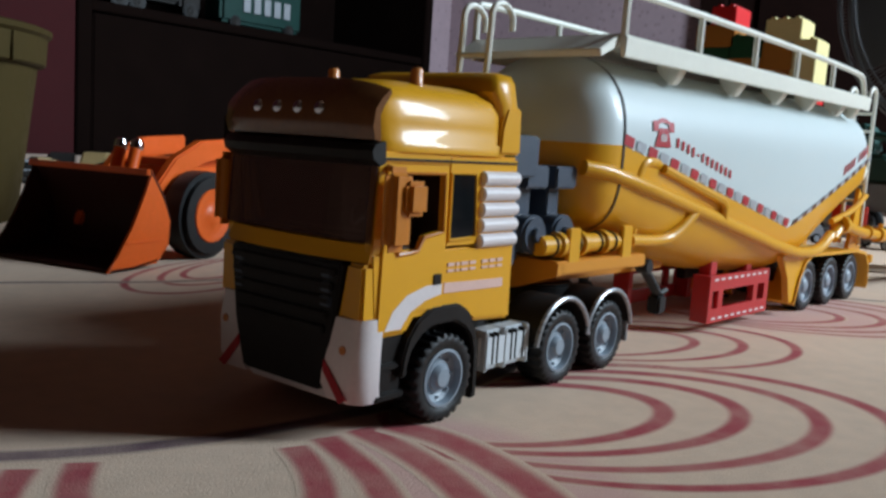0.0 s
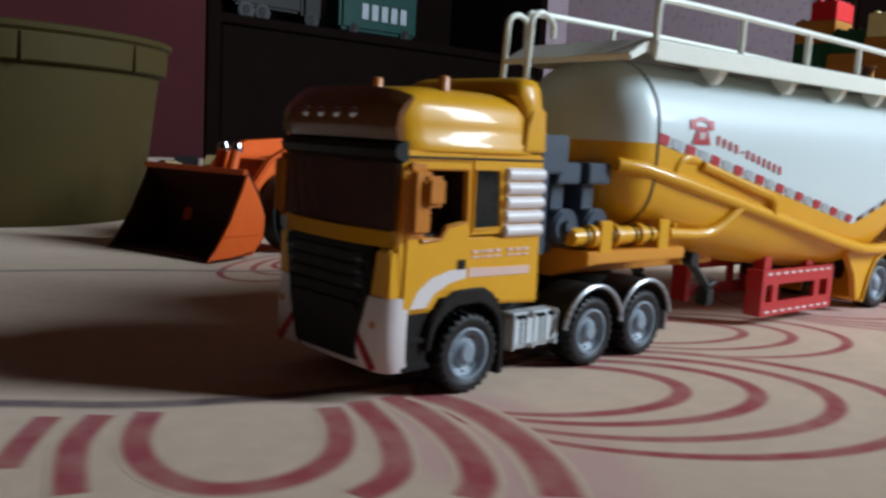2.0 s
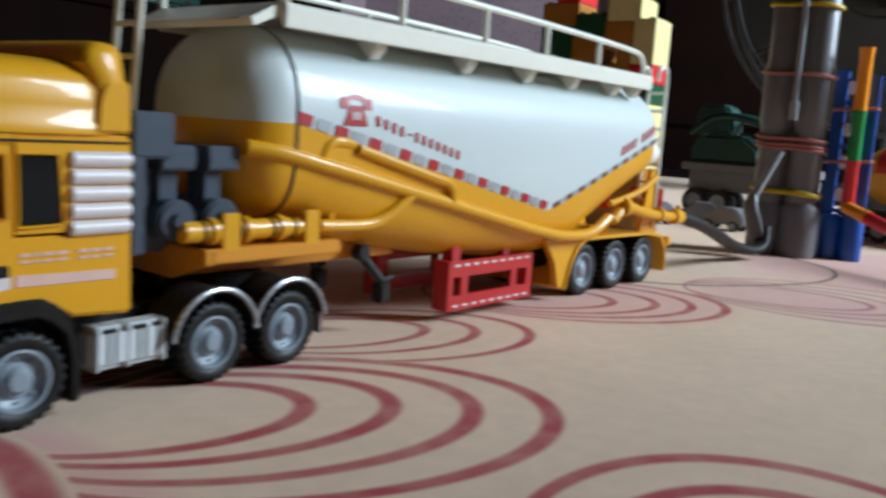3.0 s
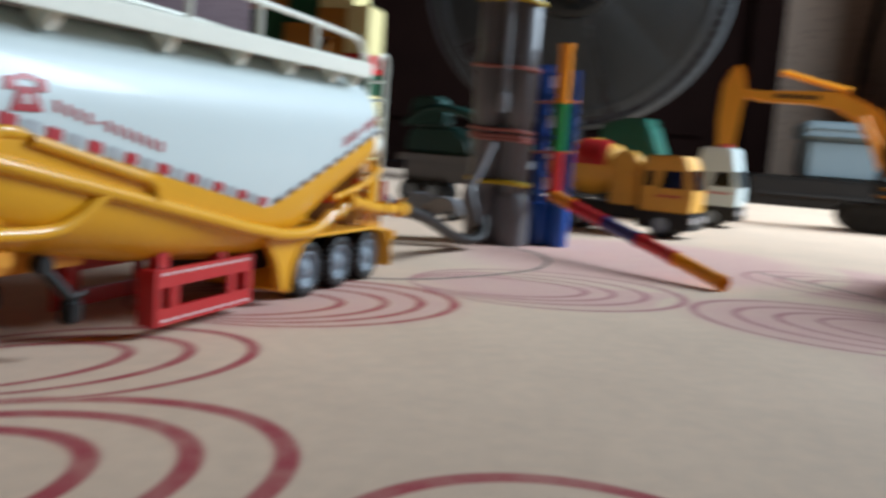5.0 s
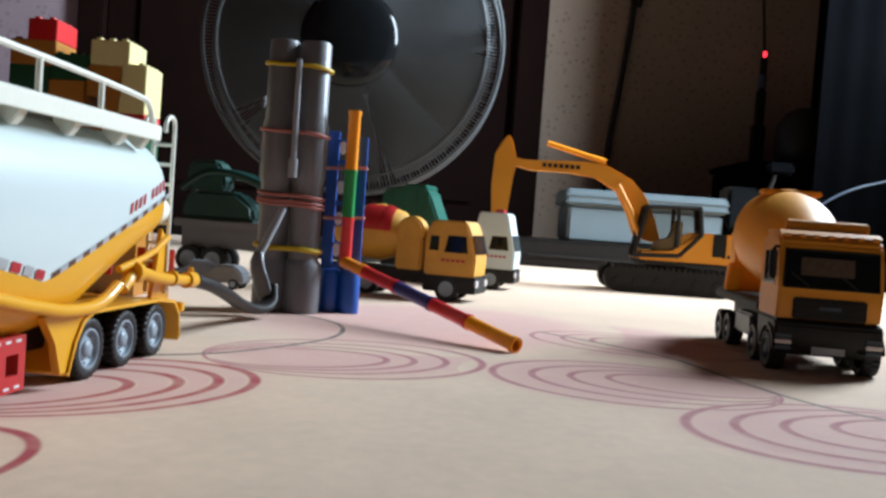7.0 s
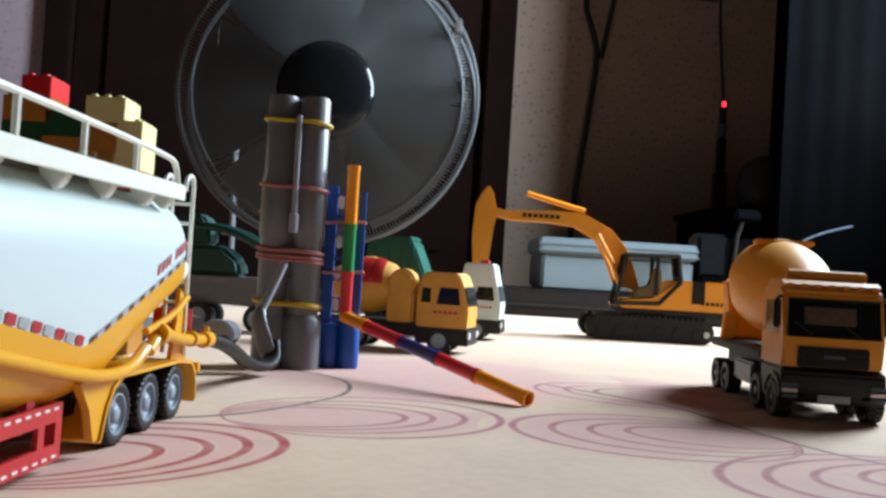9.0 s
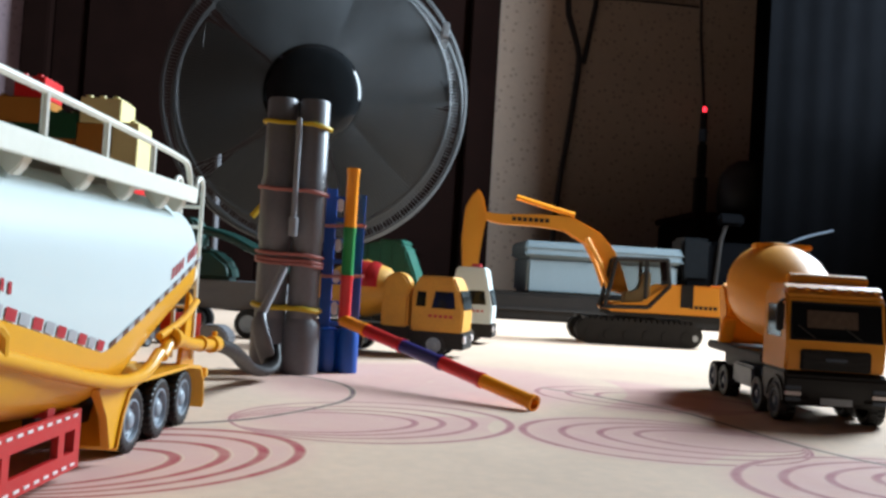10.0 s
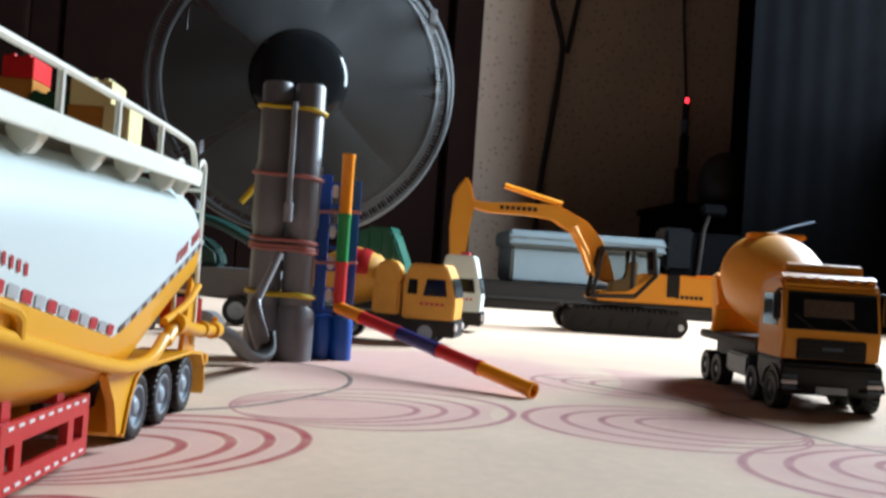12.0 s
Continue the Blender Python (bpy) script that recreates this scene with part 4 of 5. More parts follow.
# side guards: red slotted crates
for s in (-1, 1):
    o, i = s * 21.4, s * 14
    bm = BM()
    cu, cz = (-100, -97, -92, -88, -59, -55, -48, -44), (4, 9.6, 16.6, 22.6)
    for a, (u0, u1) in enumerate(zip(cu, cu[1:])):
        for b, (z0, z1) in enumerate(zip(cz, cz[1:])):
            if b != 1 or a not in (1, 3, 5):
                box(bm, u0, u1, o, s * 19.8, z0, z1)
    for u0, u1 in ((-100, -97), (-48, -44)):
        for z0, z1 in zip(cz, cz[1:]):
            box(bm, u0, u1, s * 19.8, i, z0, z1)
    bmesh.ops.remove_doubles(bm, verts=bm.verts[:], dist=1e-3)
    guard = part("side_guard", bm, RED, tl, "red slotted side guard with white dashes")
    bm = BM()
    for k in range(9):
        u = -96.5 + k * 5.8
        box(bm, u, u + 3.0, o + s * 0.25, o - s * 0.3, 20.6, 21.5)
        box(bm, u, u + 3.0, o + s * 0.25, o - s * 0.3, 5.2, 6.1)
    part("white_dash", bm, PALE, guard)
    for u in (-93, -60):
        bm = BM()
        prism(bm, [(u - 3, 22), (u + 3, 22), (u + 2.6, 28), (u - 1, 31), (u - 3, 29)], "y", s * 19, s * 14, 0.5)
        part("guard_hanger", bm, RED, guard)
# rear mudguards over three axles
for s in (-1, 1):
    prof = [(-23, 6), (-19, 17), (-14, 24), (-6, 27.5), (56, 26.5), (72, 24.5), (78, 18), (80, 6)]
    bm = BM()
    rows = []
    for x, z in prof:
        rows.append([(x, s * 25.2, z), (x, s * 4, z), (x + (1.4 if x < 0 else -1.2), s * 4, z - 1.4), (x + (1.4 if x < 0 else -1.2), s * 25.2, z - 1.4)])
    loft(bm, rows)
    mg = part("rear_mudguard", bm, YELLOW, tl)
    bm = BM()
    prism(bm, [(-40, 28), (-14, 29), (-6, 28), (-13.6, 24.4), (-18.6, 17), (-22, 6), (-27, 6), (-31, 18)], "y", s * 24.6, s * 21.6, 0.3)
    part("mudguard_panel", bm, YELLOW, mg)
    bm = BM()
    prism(bm, [(-23, 6), (-19, 17), (-14, 24), (-6, 27.5), (56, 26.5), (72, 24.5), (78, 18), (80, 6), (79, 6), (76.8, 17.5), (71.2, 23.2), (56, 25.2), (-5.4, 26.2), (-12.8, 23.2), (-17.8, 16.6), (-21.8, 6)], "y", s * 25.6, s * 24.2, 0.2)
    part("mudguard_edge", bm, YELLOW, mg)
    # rear pipework
    bm = BM()
    tube(bm, [(10, s * 26.4, 42), (40, s * 26.4, 47), (60, s * 25, 54)], 1.5, 10, 1)
    tube(bm, [(14, s * 26.4, 34), (24, s * 27, 41), (48, s * 27.4, 36), (80, s * 27.4, 33.5)], 2.6, 12, 1)
    part("rear_pipe", bm, YELLOW, tl)
    for p, q, r in (((78, s * 27.4, 33.6), (87, s * 27.4, 33.2), 3.9), ((21, s * 27, 40.5), (26, s * 27, 40), 4.4), ((60, s * 27.3, 35.5), (63, s * 27.3, 35.3), 3.6), ((84, s * 27.4, 33), (84, s * 27.4, 39.4), 1.3)):
        part("pipe_flange", cyl(BM(), p, q, r, n=16, b=0.3), YELLOW, tl)
    bm = BM()
    prism(bm, [(52, 26), (72, 24), (72, 28), (66, 54), (60, 58), (56, 40)], "y", s * 22, s * 20, 0.4)
    part("rear_bracket", bm, YELLOW, tl)
    bm = BM()
    box(bm, 70.5, 72, s * 24, s * 6, 34, 48, 0.3)
    part("tail_lamp", bm, RED, tl)
    box_l = box(BM(), 79.6, 83.5, s * 25.6, s * 20, 18, 22.5, 0.5)
    part("rear_lug", box_l, YELLOW, tl)
bm = BM()
for y in (-12, 12):
    box(bm, -60, 80, y - 2, y + 2, 14, 24, 0.4)
for u in (0, 30, 60):
    cyl(bm, (u, -19, 11), (u, 19, 11), 2, n=10)
part("rear_chassis", bm, CHASSIS, tl)
bm = BM()
lathe(bm, [(0, 72), (5, 70), (7, 66), (7, 56)], 20, (0, -16, 66), axis="x")
part("rear_dome", bm, CREAM, tl)
wm = []
for u in (0, 30, 60):
    for s in (-1, 1):
        add_wheel(tl, u - 3, s * 18.8, 11.9, 11.9, 8.6, s, wm, RIM)


# ---- loose toys on the carpet ----
def simple_wheel(parent, x, y, z, R, w, mat=RIM, name="tyre"):
    bm = BM()
    cyl(bm, (x, y - w / 2, z), (x, y + w / 2, z), R, n=24, b=R * 0.12)
    t = part(name, bm, RUBBER, parent)
    bm = BM()
    for e in (-1, 1):
        lathe(bm, [(R * 0.62, e * (w / 2 - 0.2)), (R * 0.6, e * (w / 2 + 0.7)), (R * 0.54, e * (w / 2 + 0.7)), (R * 0.48, e * (w / 2 + 0.15)), (R * 0.24, e * (w / 2 + 0.15)), (R * 0.2, e * (w / 2 + 0.8)), (0, e * (w / 2 + 0.9))], 20, (x, y, z), axis="y")
    part("rim", bm, mat, t)
    return t


# wheel loader
ld = thing("toy_wheel_loader", "orange toy wheel loader with its bucket lowered", "toy loader", 0.0327, 0.2626, 0, 195.7)
bm = BM()
prof = [(2, 0.6), (-12, 0.8), (-28, 3), (-35, 11), (-36, 22), (-31, 34), (-22, 45)]
rows = [[(x, y, z) for y in (-38, 38)] + [(x - 1.0, y, z + 1.2 if x > -30 else z) for y in (38, -38)] for x, z in prof]
loft(bm, rows)
bucket = part("bucket", bm, BUCKET_SHADE, ld, "inside of the loader bucket, shade in its colour")
part("bucket_rim", box(BM(), -24.5, -20.5, -38, 38, 43.4, 46.2, 0.6), ORANGE, bucket)
for s in (-1, 1):
    bm = BM()
    prism(bm, [(3, 0.4), (-28, 2), (-36, 10), (-37, 22), (-31, 33), (-23.5, 44.5), (-20, 36), (-12, 20), (-3, 7)], "y", s * 38, s * 36.4, 0.3)
    # The far plate shows its inner face, so it takes the shaded colour.
    part("side_plate", bm, ORANGE if s > 0 else BUCKET_SHADE, bucket)
    bm = BM()
    box(bm, -33, -8, s * 38.6, s * 37.6, 12.4, 13.4, 0.2)
    part("plate_ridge", bm, ORANGE, bucket)
    # lift arm
    bm = BM()
    prism(bm, [(-33, 15), (-37, 24), (-44, 36), (-58, 51), (-78, 60), (-110, 62), (-110, 52), (-80, 50), (-62, 42), (-50, 28), (-42, 14)], "y", s * 22, s * 16, 1.0)
    part("lift_arm", bm, ORANGE, ld)
    simple_wheel(ld, -68, s * 30, 22.5, 22.5, 16, ORANGE)
    simple_wheel(ld, -150, s * 30, 22.5, 22.5, 16, ORANGE)
for y in (4, 14):
    bm = BM()
    tube(bm, [(-32, y, 36), (-36, y, 46), (-39, y, 56)], 3.0, 12)
    cy = part("tilt_ram", bm, ORANGE, ld)
    bm = BM()
    lathe(bm, [(0, 60), (2.4, 59), (3.4, 56.4), (3.0, 54), (0, 53)], 16, (-39, y, 0))
    part("ram_cap", bm, CHROME, cy)
bm = BM()
lathe(bm, [(0, 43), (2.6, 42), (3.4, 39.6), (2.6, 37), (0, 36)], 16, (-34, 22, 0))
part("pivot_pin", bm, CHROME, ld)
bm = BM()
box(bm, -125, -60, -16, 16, 20, 50, 4)
box(bm, -190, -120, -22, 22, 20, 58, 5)
part("body", bm, ORANGE, ld)
bm = BM()
box(bm, -172, -140, -15, 15, 56, 78, 3)
part("cab", bm, GLASS, ld)

# olive tub
tub = thing("plastic_tub", "large olive-yellow plastic tub with a collared rim", "tub", 0.010, 0.50)
bm = BM()
lathe(bm, [(0, 3), (100, 3), (103, 0), (104, 0), (106, 4), (117.5, 98), (121, 98.5), (122.5, 100), (123.5, 116), (126, 118), (126.4, 121), (124, 122), (119, 121), (114, 100), (101, 6), (0, 6)], 72)
part("tub_wall", bm, PAIL, tub)
for a in range(-130, -30, 36):
    bm = BM()
    box(bm, -1.2, 1.2, 121, 124.6, 99, 116, 0.4)
    bmesh.ops.rotate(bm, cent=(0, 0, 0), matrix=Matrix.Rotation(radians(a - 90), 3, "Z"), verts=bm.verts[:])
    part("rim_rib", bm, PAIL, tub)
single("dark_cloth", lathe(BM(), [(0, 0.118), (0.06, 0.116), (0.10, 0.104), (0.112, 0.095), (0.11, 0.09), (0, 0.09)], 30, (0.010, 0.50, 0)), WOOD, "brown bundle lying in the tub", "cloth", unit=1)

# heap of small toys on the floor behind the loader
random.seed(5)
for k in range(15):
    x, y = 0.20 + 0.026 * k + random.uniform(-0.008, 0.008), 0.80 - 0.012 * k + random.uniform(-0.03, 0.03)
    mat = random.choice([CREAM_T, CREAM_T, LIGHTGREY, CHASSIS, ORANGE, STEEL])
    car = thing("toy_car", {CREAM_T: "tan", LIGHTGREY: "light grey", CHASSIS: "black", ORANGE: "orange", STEEL: "grey"}[mat] + " small toy car standing on the carpet", "toy car", x, y, 0, random.uniform(0, 360), "small toy cars")
    h = random.uniform(20, 34)
    bm = BM()
    prism(bm, [(-28, 7), (28, 7), (29, h * 0.5), (14, h * 0.6), (8, h), (-16, h), (-24, h * 0.62), (-29, h * 0.55)], "y", -13, 13, 2)
    part("body", bm, mat, car)
    bm = BM()
    prism(bm, [(10, h * 0.62), (6.4, h * 0.94), (-14, h * 0.94), (-20, h * 0.62)], "y", -13.3, 13.3, 0.3)
    part("window", bm, GLASS, car)
    for wx in (-17, 17):
        for s in (-1, 1):
            simple_wheel(car, wx, s * 11.5, 6, 6, 5)

# brick tower
bt = thing("toy_brick_tower", "tower of cream, ochre, green and red toy bricks", "toy bricks", 0.560, 0.127)
BR = ((-39, -20, 130, 165, BRICK_C), (-26, 2, 163, 181, BRICK_C), (-22, 4, 141, 163, BRICK_B), (2, 30, 151, 169, BRICK_G), (5, 32, 130, 151, BRICK_B), (27, 48, 178, 193, BRICK_R),
      (27, 60, 160, 178, BRICK_B), (-39, -20, 116, 130, BRICK_R), (-39, -20, 100, 116, BRICK_G), (-39, -8, 50, 100, BRICK_C), (-39, 60, 0, 50, BRICK_B), (-8, 30, 50, 130, BRICK_B), (30, 60, 50, 160, BRICK_G), (-20, -8, 100, 141, BRICK_B))
for y0, y1, z0, z1, mat in BR:
    bm = BM()
    box(bm, -16, 16, y0 + 0.1, y1 - 0.1, z0 + 0.1, z1 - 0.1, 0.5)
    b = part("brick", bm, mat, bt)
    bm = BM()
    n = max(1, int((y1 - y0) / 8))
    for i in range(n):
        for j in range(4):
            cyl(bm, (-12 + 8 * j, y0 + (y1 - y0) * (i + 0.5) / n, z1 - 0.2), (-12 + 8 * j, y0 + (y1 - y0) * (i + 0.5) / n, z1 + 1.7), 2.4, n=12, b=0.3)
    part("studs", bm, mat, b)

# grey pipes bound with rubber bands
gp = thing("grey_pipe_bundle", "two upright grey plastic pipes bound with rubber bands", "pipes", 0.527, -0.024)
for y, base in ((10.5, 11.6), (-11.2, 12.4)):
    bm = BM()
    lathe(bm, [(0, 0), (base, 0), (base + 0.4, 1.5), (base + 0.4, 33), (base - 1.2, 36), (10.4, 37), (10.4, 88), (11.4, 90), (11.6, 128), (10.6, 131), (10.4, 132), (10.2, 184), (9.4, 185.5), (8.6, 184.6), (8.4, 120), (0, 120)], 36, (0, y, 0))
    part("pipe", bm, PIPEGREY, gp)
for z, mat, r in ((168, BAND_Y, 1.5), (44, BAND_Y, 1.9), (123, BAND_P, 1.4), (80, BAND_P, 1.4), (76, BAND_P, 1.3), (73.5, BAND_P, 1.2)):
    bm = BM()
    R = 12.4 if 88 < z < 131 else 11.6
    pts = [(R * math.cos(radians(a)), -11 + R * math.sin(radians(a)), z + 0.12 * math.sin(radians(a)) * R) for a in range(-180, 1, 15)]
    pts += [(R * math.cos(radians(a)), 10.5 + R * math.sin(radians(a)), z + 0.12 * math.sin(radians(a)) * R) for a in range(0, 181, 15)]
    tube(bm, pts + pts[:1], r, 8)
    part("rubber_band", bm, mat, gp)
bm = BM()
tube(bm, [(-15, -3.0, 171), (-15.5, -3.2, 130), (-16, -3.4, 104)], 2.0, 10)
lathe(bm, [(0, 92), (3, 92), (3.2, 104), (2.2, 105), (0, 105)], 14, (-16, -3.4, 0))
part("rod", bm, LIGHTGREY, gp, "thin grey rod under the bands")
# smoky flexible hose from the trailer's outlet, and the pale spout that it meets on the pipes
def ribbon(pts, widths, thick, smooth=2):
    """A flattened bar along points, wide across its own path and thin the other way."""
    P = [Vector((*p, w)) for p, w in zip(pts, widths)]
    for _ in range(smooth):
        Q = [P[0]]
        for a, b in zip(P, P[1:]):
            Q += [a.lerp(b, 0.25), a.lerp(b, 0.75)]
        P = Q + [P[-1]]
    rows = []
    for i, p in enumerate(P):
        d = (P[min(i + 1, len(P) - 1)].to_3d() - P[max(i - 1, 0)].to_3d()).normalized()
        side_ = Vector((0.55, 0.83, 0))
        side_ = (side_ - side_.dot(d) * d).normalized()
        up = d.cross(side_)
        rows.append([p.to_3d() + p.w * math.cos(a) * side_ + thick * math.sin(a) * up for a in [2 * math.pi * k / 12 for k in range(12)]])
    return loft(BM(), rows)


single("hose", ribbon([(0.350, -0.0155, 0.033), (0.372, -0.018, 0.029), (0.408, -0.017, 0.021), (0.445, -0.015, 0.0115), (0.470, -0.020, 0.0062), (0.484, -0.024, 0.009), (0.490, -0.022, 0.020)],
                      [0.0042, 0.0044, 0.005, 0.006, 0.0066, 0.0064, 0.006], 0.0034), HOSECLEAR, "smoky grey flattened hose sagging from the trailer", "hose", unit=1, angle=60)
spout = thing("pale_spout", "pale grey plastic spout leaning on the pipes", "spout", 0, 0)
part("stem", ribbon([(0.500, -0.025, 0.071), (0.494, -0.019, 0.054), (0.489, -0.0135, 0.040)], [0.0026, 0.0028, 0.0036], 0.0026, 1), LIGHTGREY, spout, unit=1, angle=60)
part("shoe", ribbon([(0.489, -0.0135, 0.041), (0.486, -0.013, 0.034), (0.487, -0.018, 0.018), (0.489, -0.021, 0.010)], [0.0036, 0.0062, 0.0074, 0.0066], 0.0030, 1), PIPEGREY, spout, "darker grey flared shoe", unit=1, angle=60)

# blue ladder tower
tw = thing("blue_toy_tower", "blue toy ladder tower on two round feet", "toy tower", 0.545, -0.059)
for y in (-7.2, 7.0):
    bm = BM()
    lathe(bm, [(0, 0), (7.4, 0), (7.6, 1), (7.6, 26), (6.6, 30), (5, 31), (0, 31)], 24, (0, y, 0))
    part("foot", bm, BLUE, tw)
for y in (-12.0, -8.6, 8.2, 12.0):
    bm = BM()
    box(bm, -2.2, 2.2, y - 1.9, y + 1.9, 24, 128 - (3 if y < 0 else 0), 0.4)
    part("upright", bm, BLUE, tw)
for k in range(7):
    bm = BM()
    box(bm, -1.2, 1.2, -10, 10, 32 + k * 14.6, 35 + k * 14.6, 0.3)
    part("rung", bm, BLUE, tw)
for k, z in enumerate((40, 62, 84, 112)):
    bm = BM()
    box(bm, -3.5, -1.0, 1.5, 5.5, z, z + 9, 0.8)
    part("white_clip", bm, PALE, tw)
for z in (67, 102):
    bm = BM()
    tube(bm, [(-8, -14, z + 1), (-9.2, 0, z), (-8, 13, z - 0.6), (3.4, 13.6, z), (3.4, -14.4, z + 1), (-8, -14, z + 1)], 1.1, 8, 2)
    part("rubber_band", bm, BAND_P, tw)
# coloured tube chute
ch = thing("coloured_tube_chute", "chute of yellow, green, red and navy plastic tubes", "toy chute", 0.534, -0.0635)
A = Vector((-0.5, 0.5, 37))
Bv = Vector((-122, -115.5, 4.4))
for (z0, z1, mat) in ((101, 142, STRAWY), (68, 101, GREEN), (38, 68, STRAWR)):
    bm = BM()
    lathe(bm, [(3.2, z0), (4.2, z0), (4.2, z1 - 4), (4.6, z1 - 3), (4.6, z1), (3.4, z1), (3.2, z0)], 20, (0, 0, 0))
    part("tube_section", bm, mat, ch)
cuts = (0, 0.15, 0.36, 0.57, 0.77, 1.0)
for (t0, t1), mat in zip(zip(cuts, cuts[1:]), (STRAWY, STRAWR, NAVY, STRAWR, STRAWY)):
    p, q = A.lerp(Bv, t0), A.lerp(Bv, t1)
    d = (q - p).normalized()
    bm = BM()
    rows = []
    for r, s in ((3.3, p), (4.2, p), (4.2, q - d * 4), (4.7, q - d * 3), (4.7, q), (3.5, q), (3.4, p + d * 2)):
        rows.append(ring_of(s, d, r, 20))
    loft(bm, rows, caps=False)
    part("tube_section", bm, mat, ch)


# ---- far trucks ----
def far_truck(name, label, x, y, rz, cab_mat, length, w=20, h=66):
    t = thing(name, label, "toy truck", x, y, 0, rz, "far toy trucks")
    bm = BM()
    prism(bm, [(-46, 22), (0, 22), (1, 40), (-4, 60), (-9, h), (-40, h), (-46, 56)], "y", -w, w, 1.6)
    part("cab", bm, cab_mat, t)
    for s in (-1, 1):
        bm = BM()
        prism(bm, [(-28, 43), (-6, 43), (-8.4, 58), (-25, 58)], "y", s * (w + 0.3), s * (w - 1), 0.3)
        part("side_window", bm, GLASS, t)
        bm = BM()
        prism(bm, [(-42, 44), (-33, 44), (-33, 57), (-41, 57)], "y", s * (w + 0.3), s * (w - 1), 0.3)
        part("rear_window", bm, GLASS, t)
        bm = BM()
        for k in range(5):
            box(bm, -30 + k * 4.6, -27 + k * 4.6, s * (w + 0.25), s * w, 35, 37.4)
        part("side_print", bm, REDTAPE, t)
        bm = BM()
        box(bm, -3, 3, s * (w - 8), s * (w - 1), 14, 20, 0.6)
        part("headlamp", bm, PALE, t)
        for wx in (-24, -length + 40, -length + 14):
            simple_wheel(t, wx, s * (w - 4), 11, 11, 9)
    bm = BM()
    prism(bm, [(0.6, 43), (-3.4, 59), (-2.6, 59.4), (1.4, 43)], "y", -w + 2.5, w - 2.5)
    part("windscreen", bm, GLASS, t)
    bm = BM()
    box(bm, -46, 2, -w, w, 8, 22.4, 1)
    box(bm, -length, -44, -w + 3, w - 3, 14, 26, 1)
    part("chassis", bm, CHASSIS, t)
    return t


ym = far_truck("toy_mixer_truck", "yellow toy mixer truck with an orange drum", 0.700, -0.161, 254, DUSTY, 140, 20, 71)
bm = BM()
lathe(bm, [(0, -140), (12, -138), (16, -126), (25, -108), (26, -94), (20, -74), (12, -66), (0, -65)], 28, (0, 0, 56), axis="x")
drum = part("drum", bm, DUSTY, ym, "yellow-orange drum with a red patch")
bm = BM()
for k in range(3):
    lathe(bm, [(25.9, -107 + 9 * k), (26.7, -102 + 9 * k), (26.4 - 1.2 * k, -96 + 9 * k)], 8, (0, 0, 56), axis="x", a0=110, a1=175)
part("red_patch", bm, RED, drum)
bm = BM()
cyl(bm, (-60, -22, 60), (-60, -6, 60), 12.5, n=26, b=2)
box(bm, -74, -49, -19, 2, 24, 54, 2)
part("water_tank", bm, DUSTY, ym)
wt = far_truck("toy_dump_truck", "white toy dump truck with a teal tipping body", 0.88, -0.204, 258, WHITE, 150, 22, 83)
bm = BM()
prism(bm, [(-82, 40), (-145, 40), (-152, 76), (-150, 100), (-128, 106), (-104, 106), (-97, 99), (-84, 68)], "y", -24, 24, 2.5)
box(bm, -128, -100, -25, 25, 102, 108, 2)
tip = part("tipping_body", bm, TEAL, wt)
for k in range(4):
    part("rib", box(BM(), -142 + 14 * k, -139 + 14 * k, -25.4, 25.4, 42, 100, 0.5), TEAL, tip)
part("roof_light", box(BM(), -26, -16, -8, 8, 83, 87, 1), RED, wt)

# grey flatbed with a teal crane
fb = thing("toy_flatbed_crane", "grey toy flatbed carrying a teal crane, shade in its colour", "toy crane", 0.80, 0.075, 0, 262)
bm = BM()
box(bm, -70, 70, -18, 18, 46, 54, 1)
box(bm, -66, 66, -7, 7, 26, 46, 1)
bed = part("bed", bm, PIPEGREY, fb)
for wx in (-52, -26, 34, 58):
    for s in (-1, 1):
        simple_wheel(fb, wx, s * 14, 14, 14, 10)
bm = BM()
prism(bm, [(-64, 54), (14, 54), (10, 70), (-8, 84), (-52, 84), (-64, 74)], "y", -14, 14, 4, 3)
part("crane_base", bm, TEAL_SHADE, fb)
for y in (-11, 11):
    part("curved_boom", tube(BM(), [(-66, y, 84), (-40, y, 104), (0, y, 100), (36, y, 84), (68, y, 66)], 4.2, 10, 2), TEAL_SHADE, fb)
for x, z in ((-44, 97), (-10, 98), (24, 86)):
    part("boom_brace", cyl(BM(), (x, -11, z), (x, 11, z), 2.6, n=10), TEAL_SHADE, fb)
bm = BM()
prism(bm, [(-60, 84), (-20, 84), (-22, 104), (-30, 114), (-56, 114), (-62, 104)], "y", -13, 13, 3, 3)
part("crane_cab", bm, TEAL_SHADE, fb)
bm = BM()
tube(bm, [(30, -14, 118), (44, -15, 135)], 3.2, 8)
part("yellow_hook", bm, BAND_Y, fb)
for k, (dx, dy) in enumerate(((0.0, 0.0), (0.03, 0.035), (-0.02, 0.06))):
    c = thing("toy_car", "grey small toy car under the flatbed", "toy car", 0.66 + dx, 0.055 + dy, 0, 80 + 30 * k, "small toy cars")
    bm = BM()
    prism(bm, [(-20, 5), (20, 5), (20, 11), (8, 13), (4, 20), (-12, 20), (-20, 13)], "y", -9, 9, 1.4)
    part("body", bm, PIPEGREY, c)
    for wx in (-12, 12):
        for s in (-1, 1):
            simple_wheel(c, wx, s * 8, 4.4, 4.4, 4)

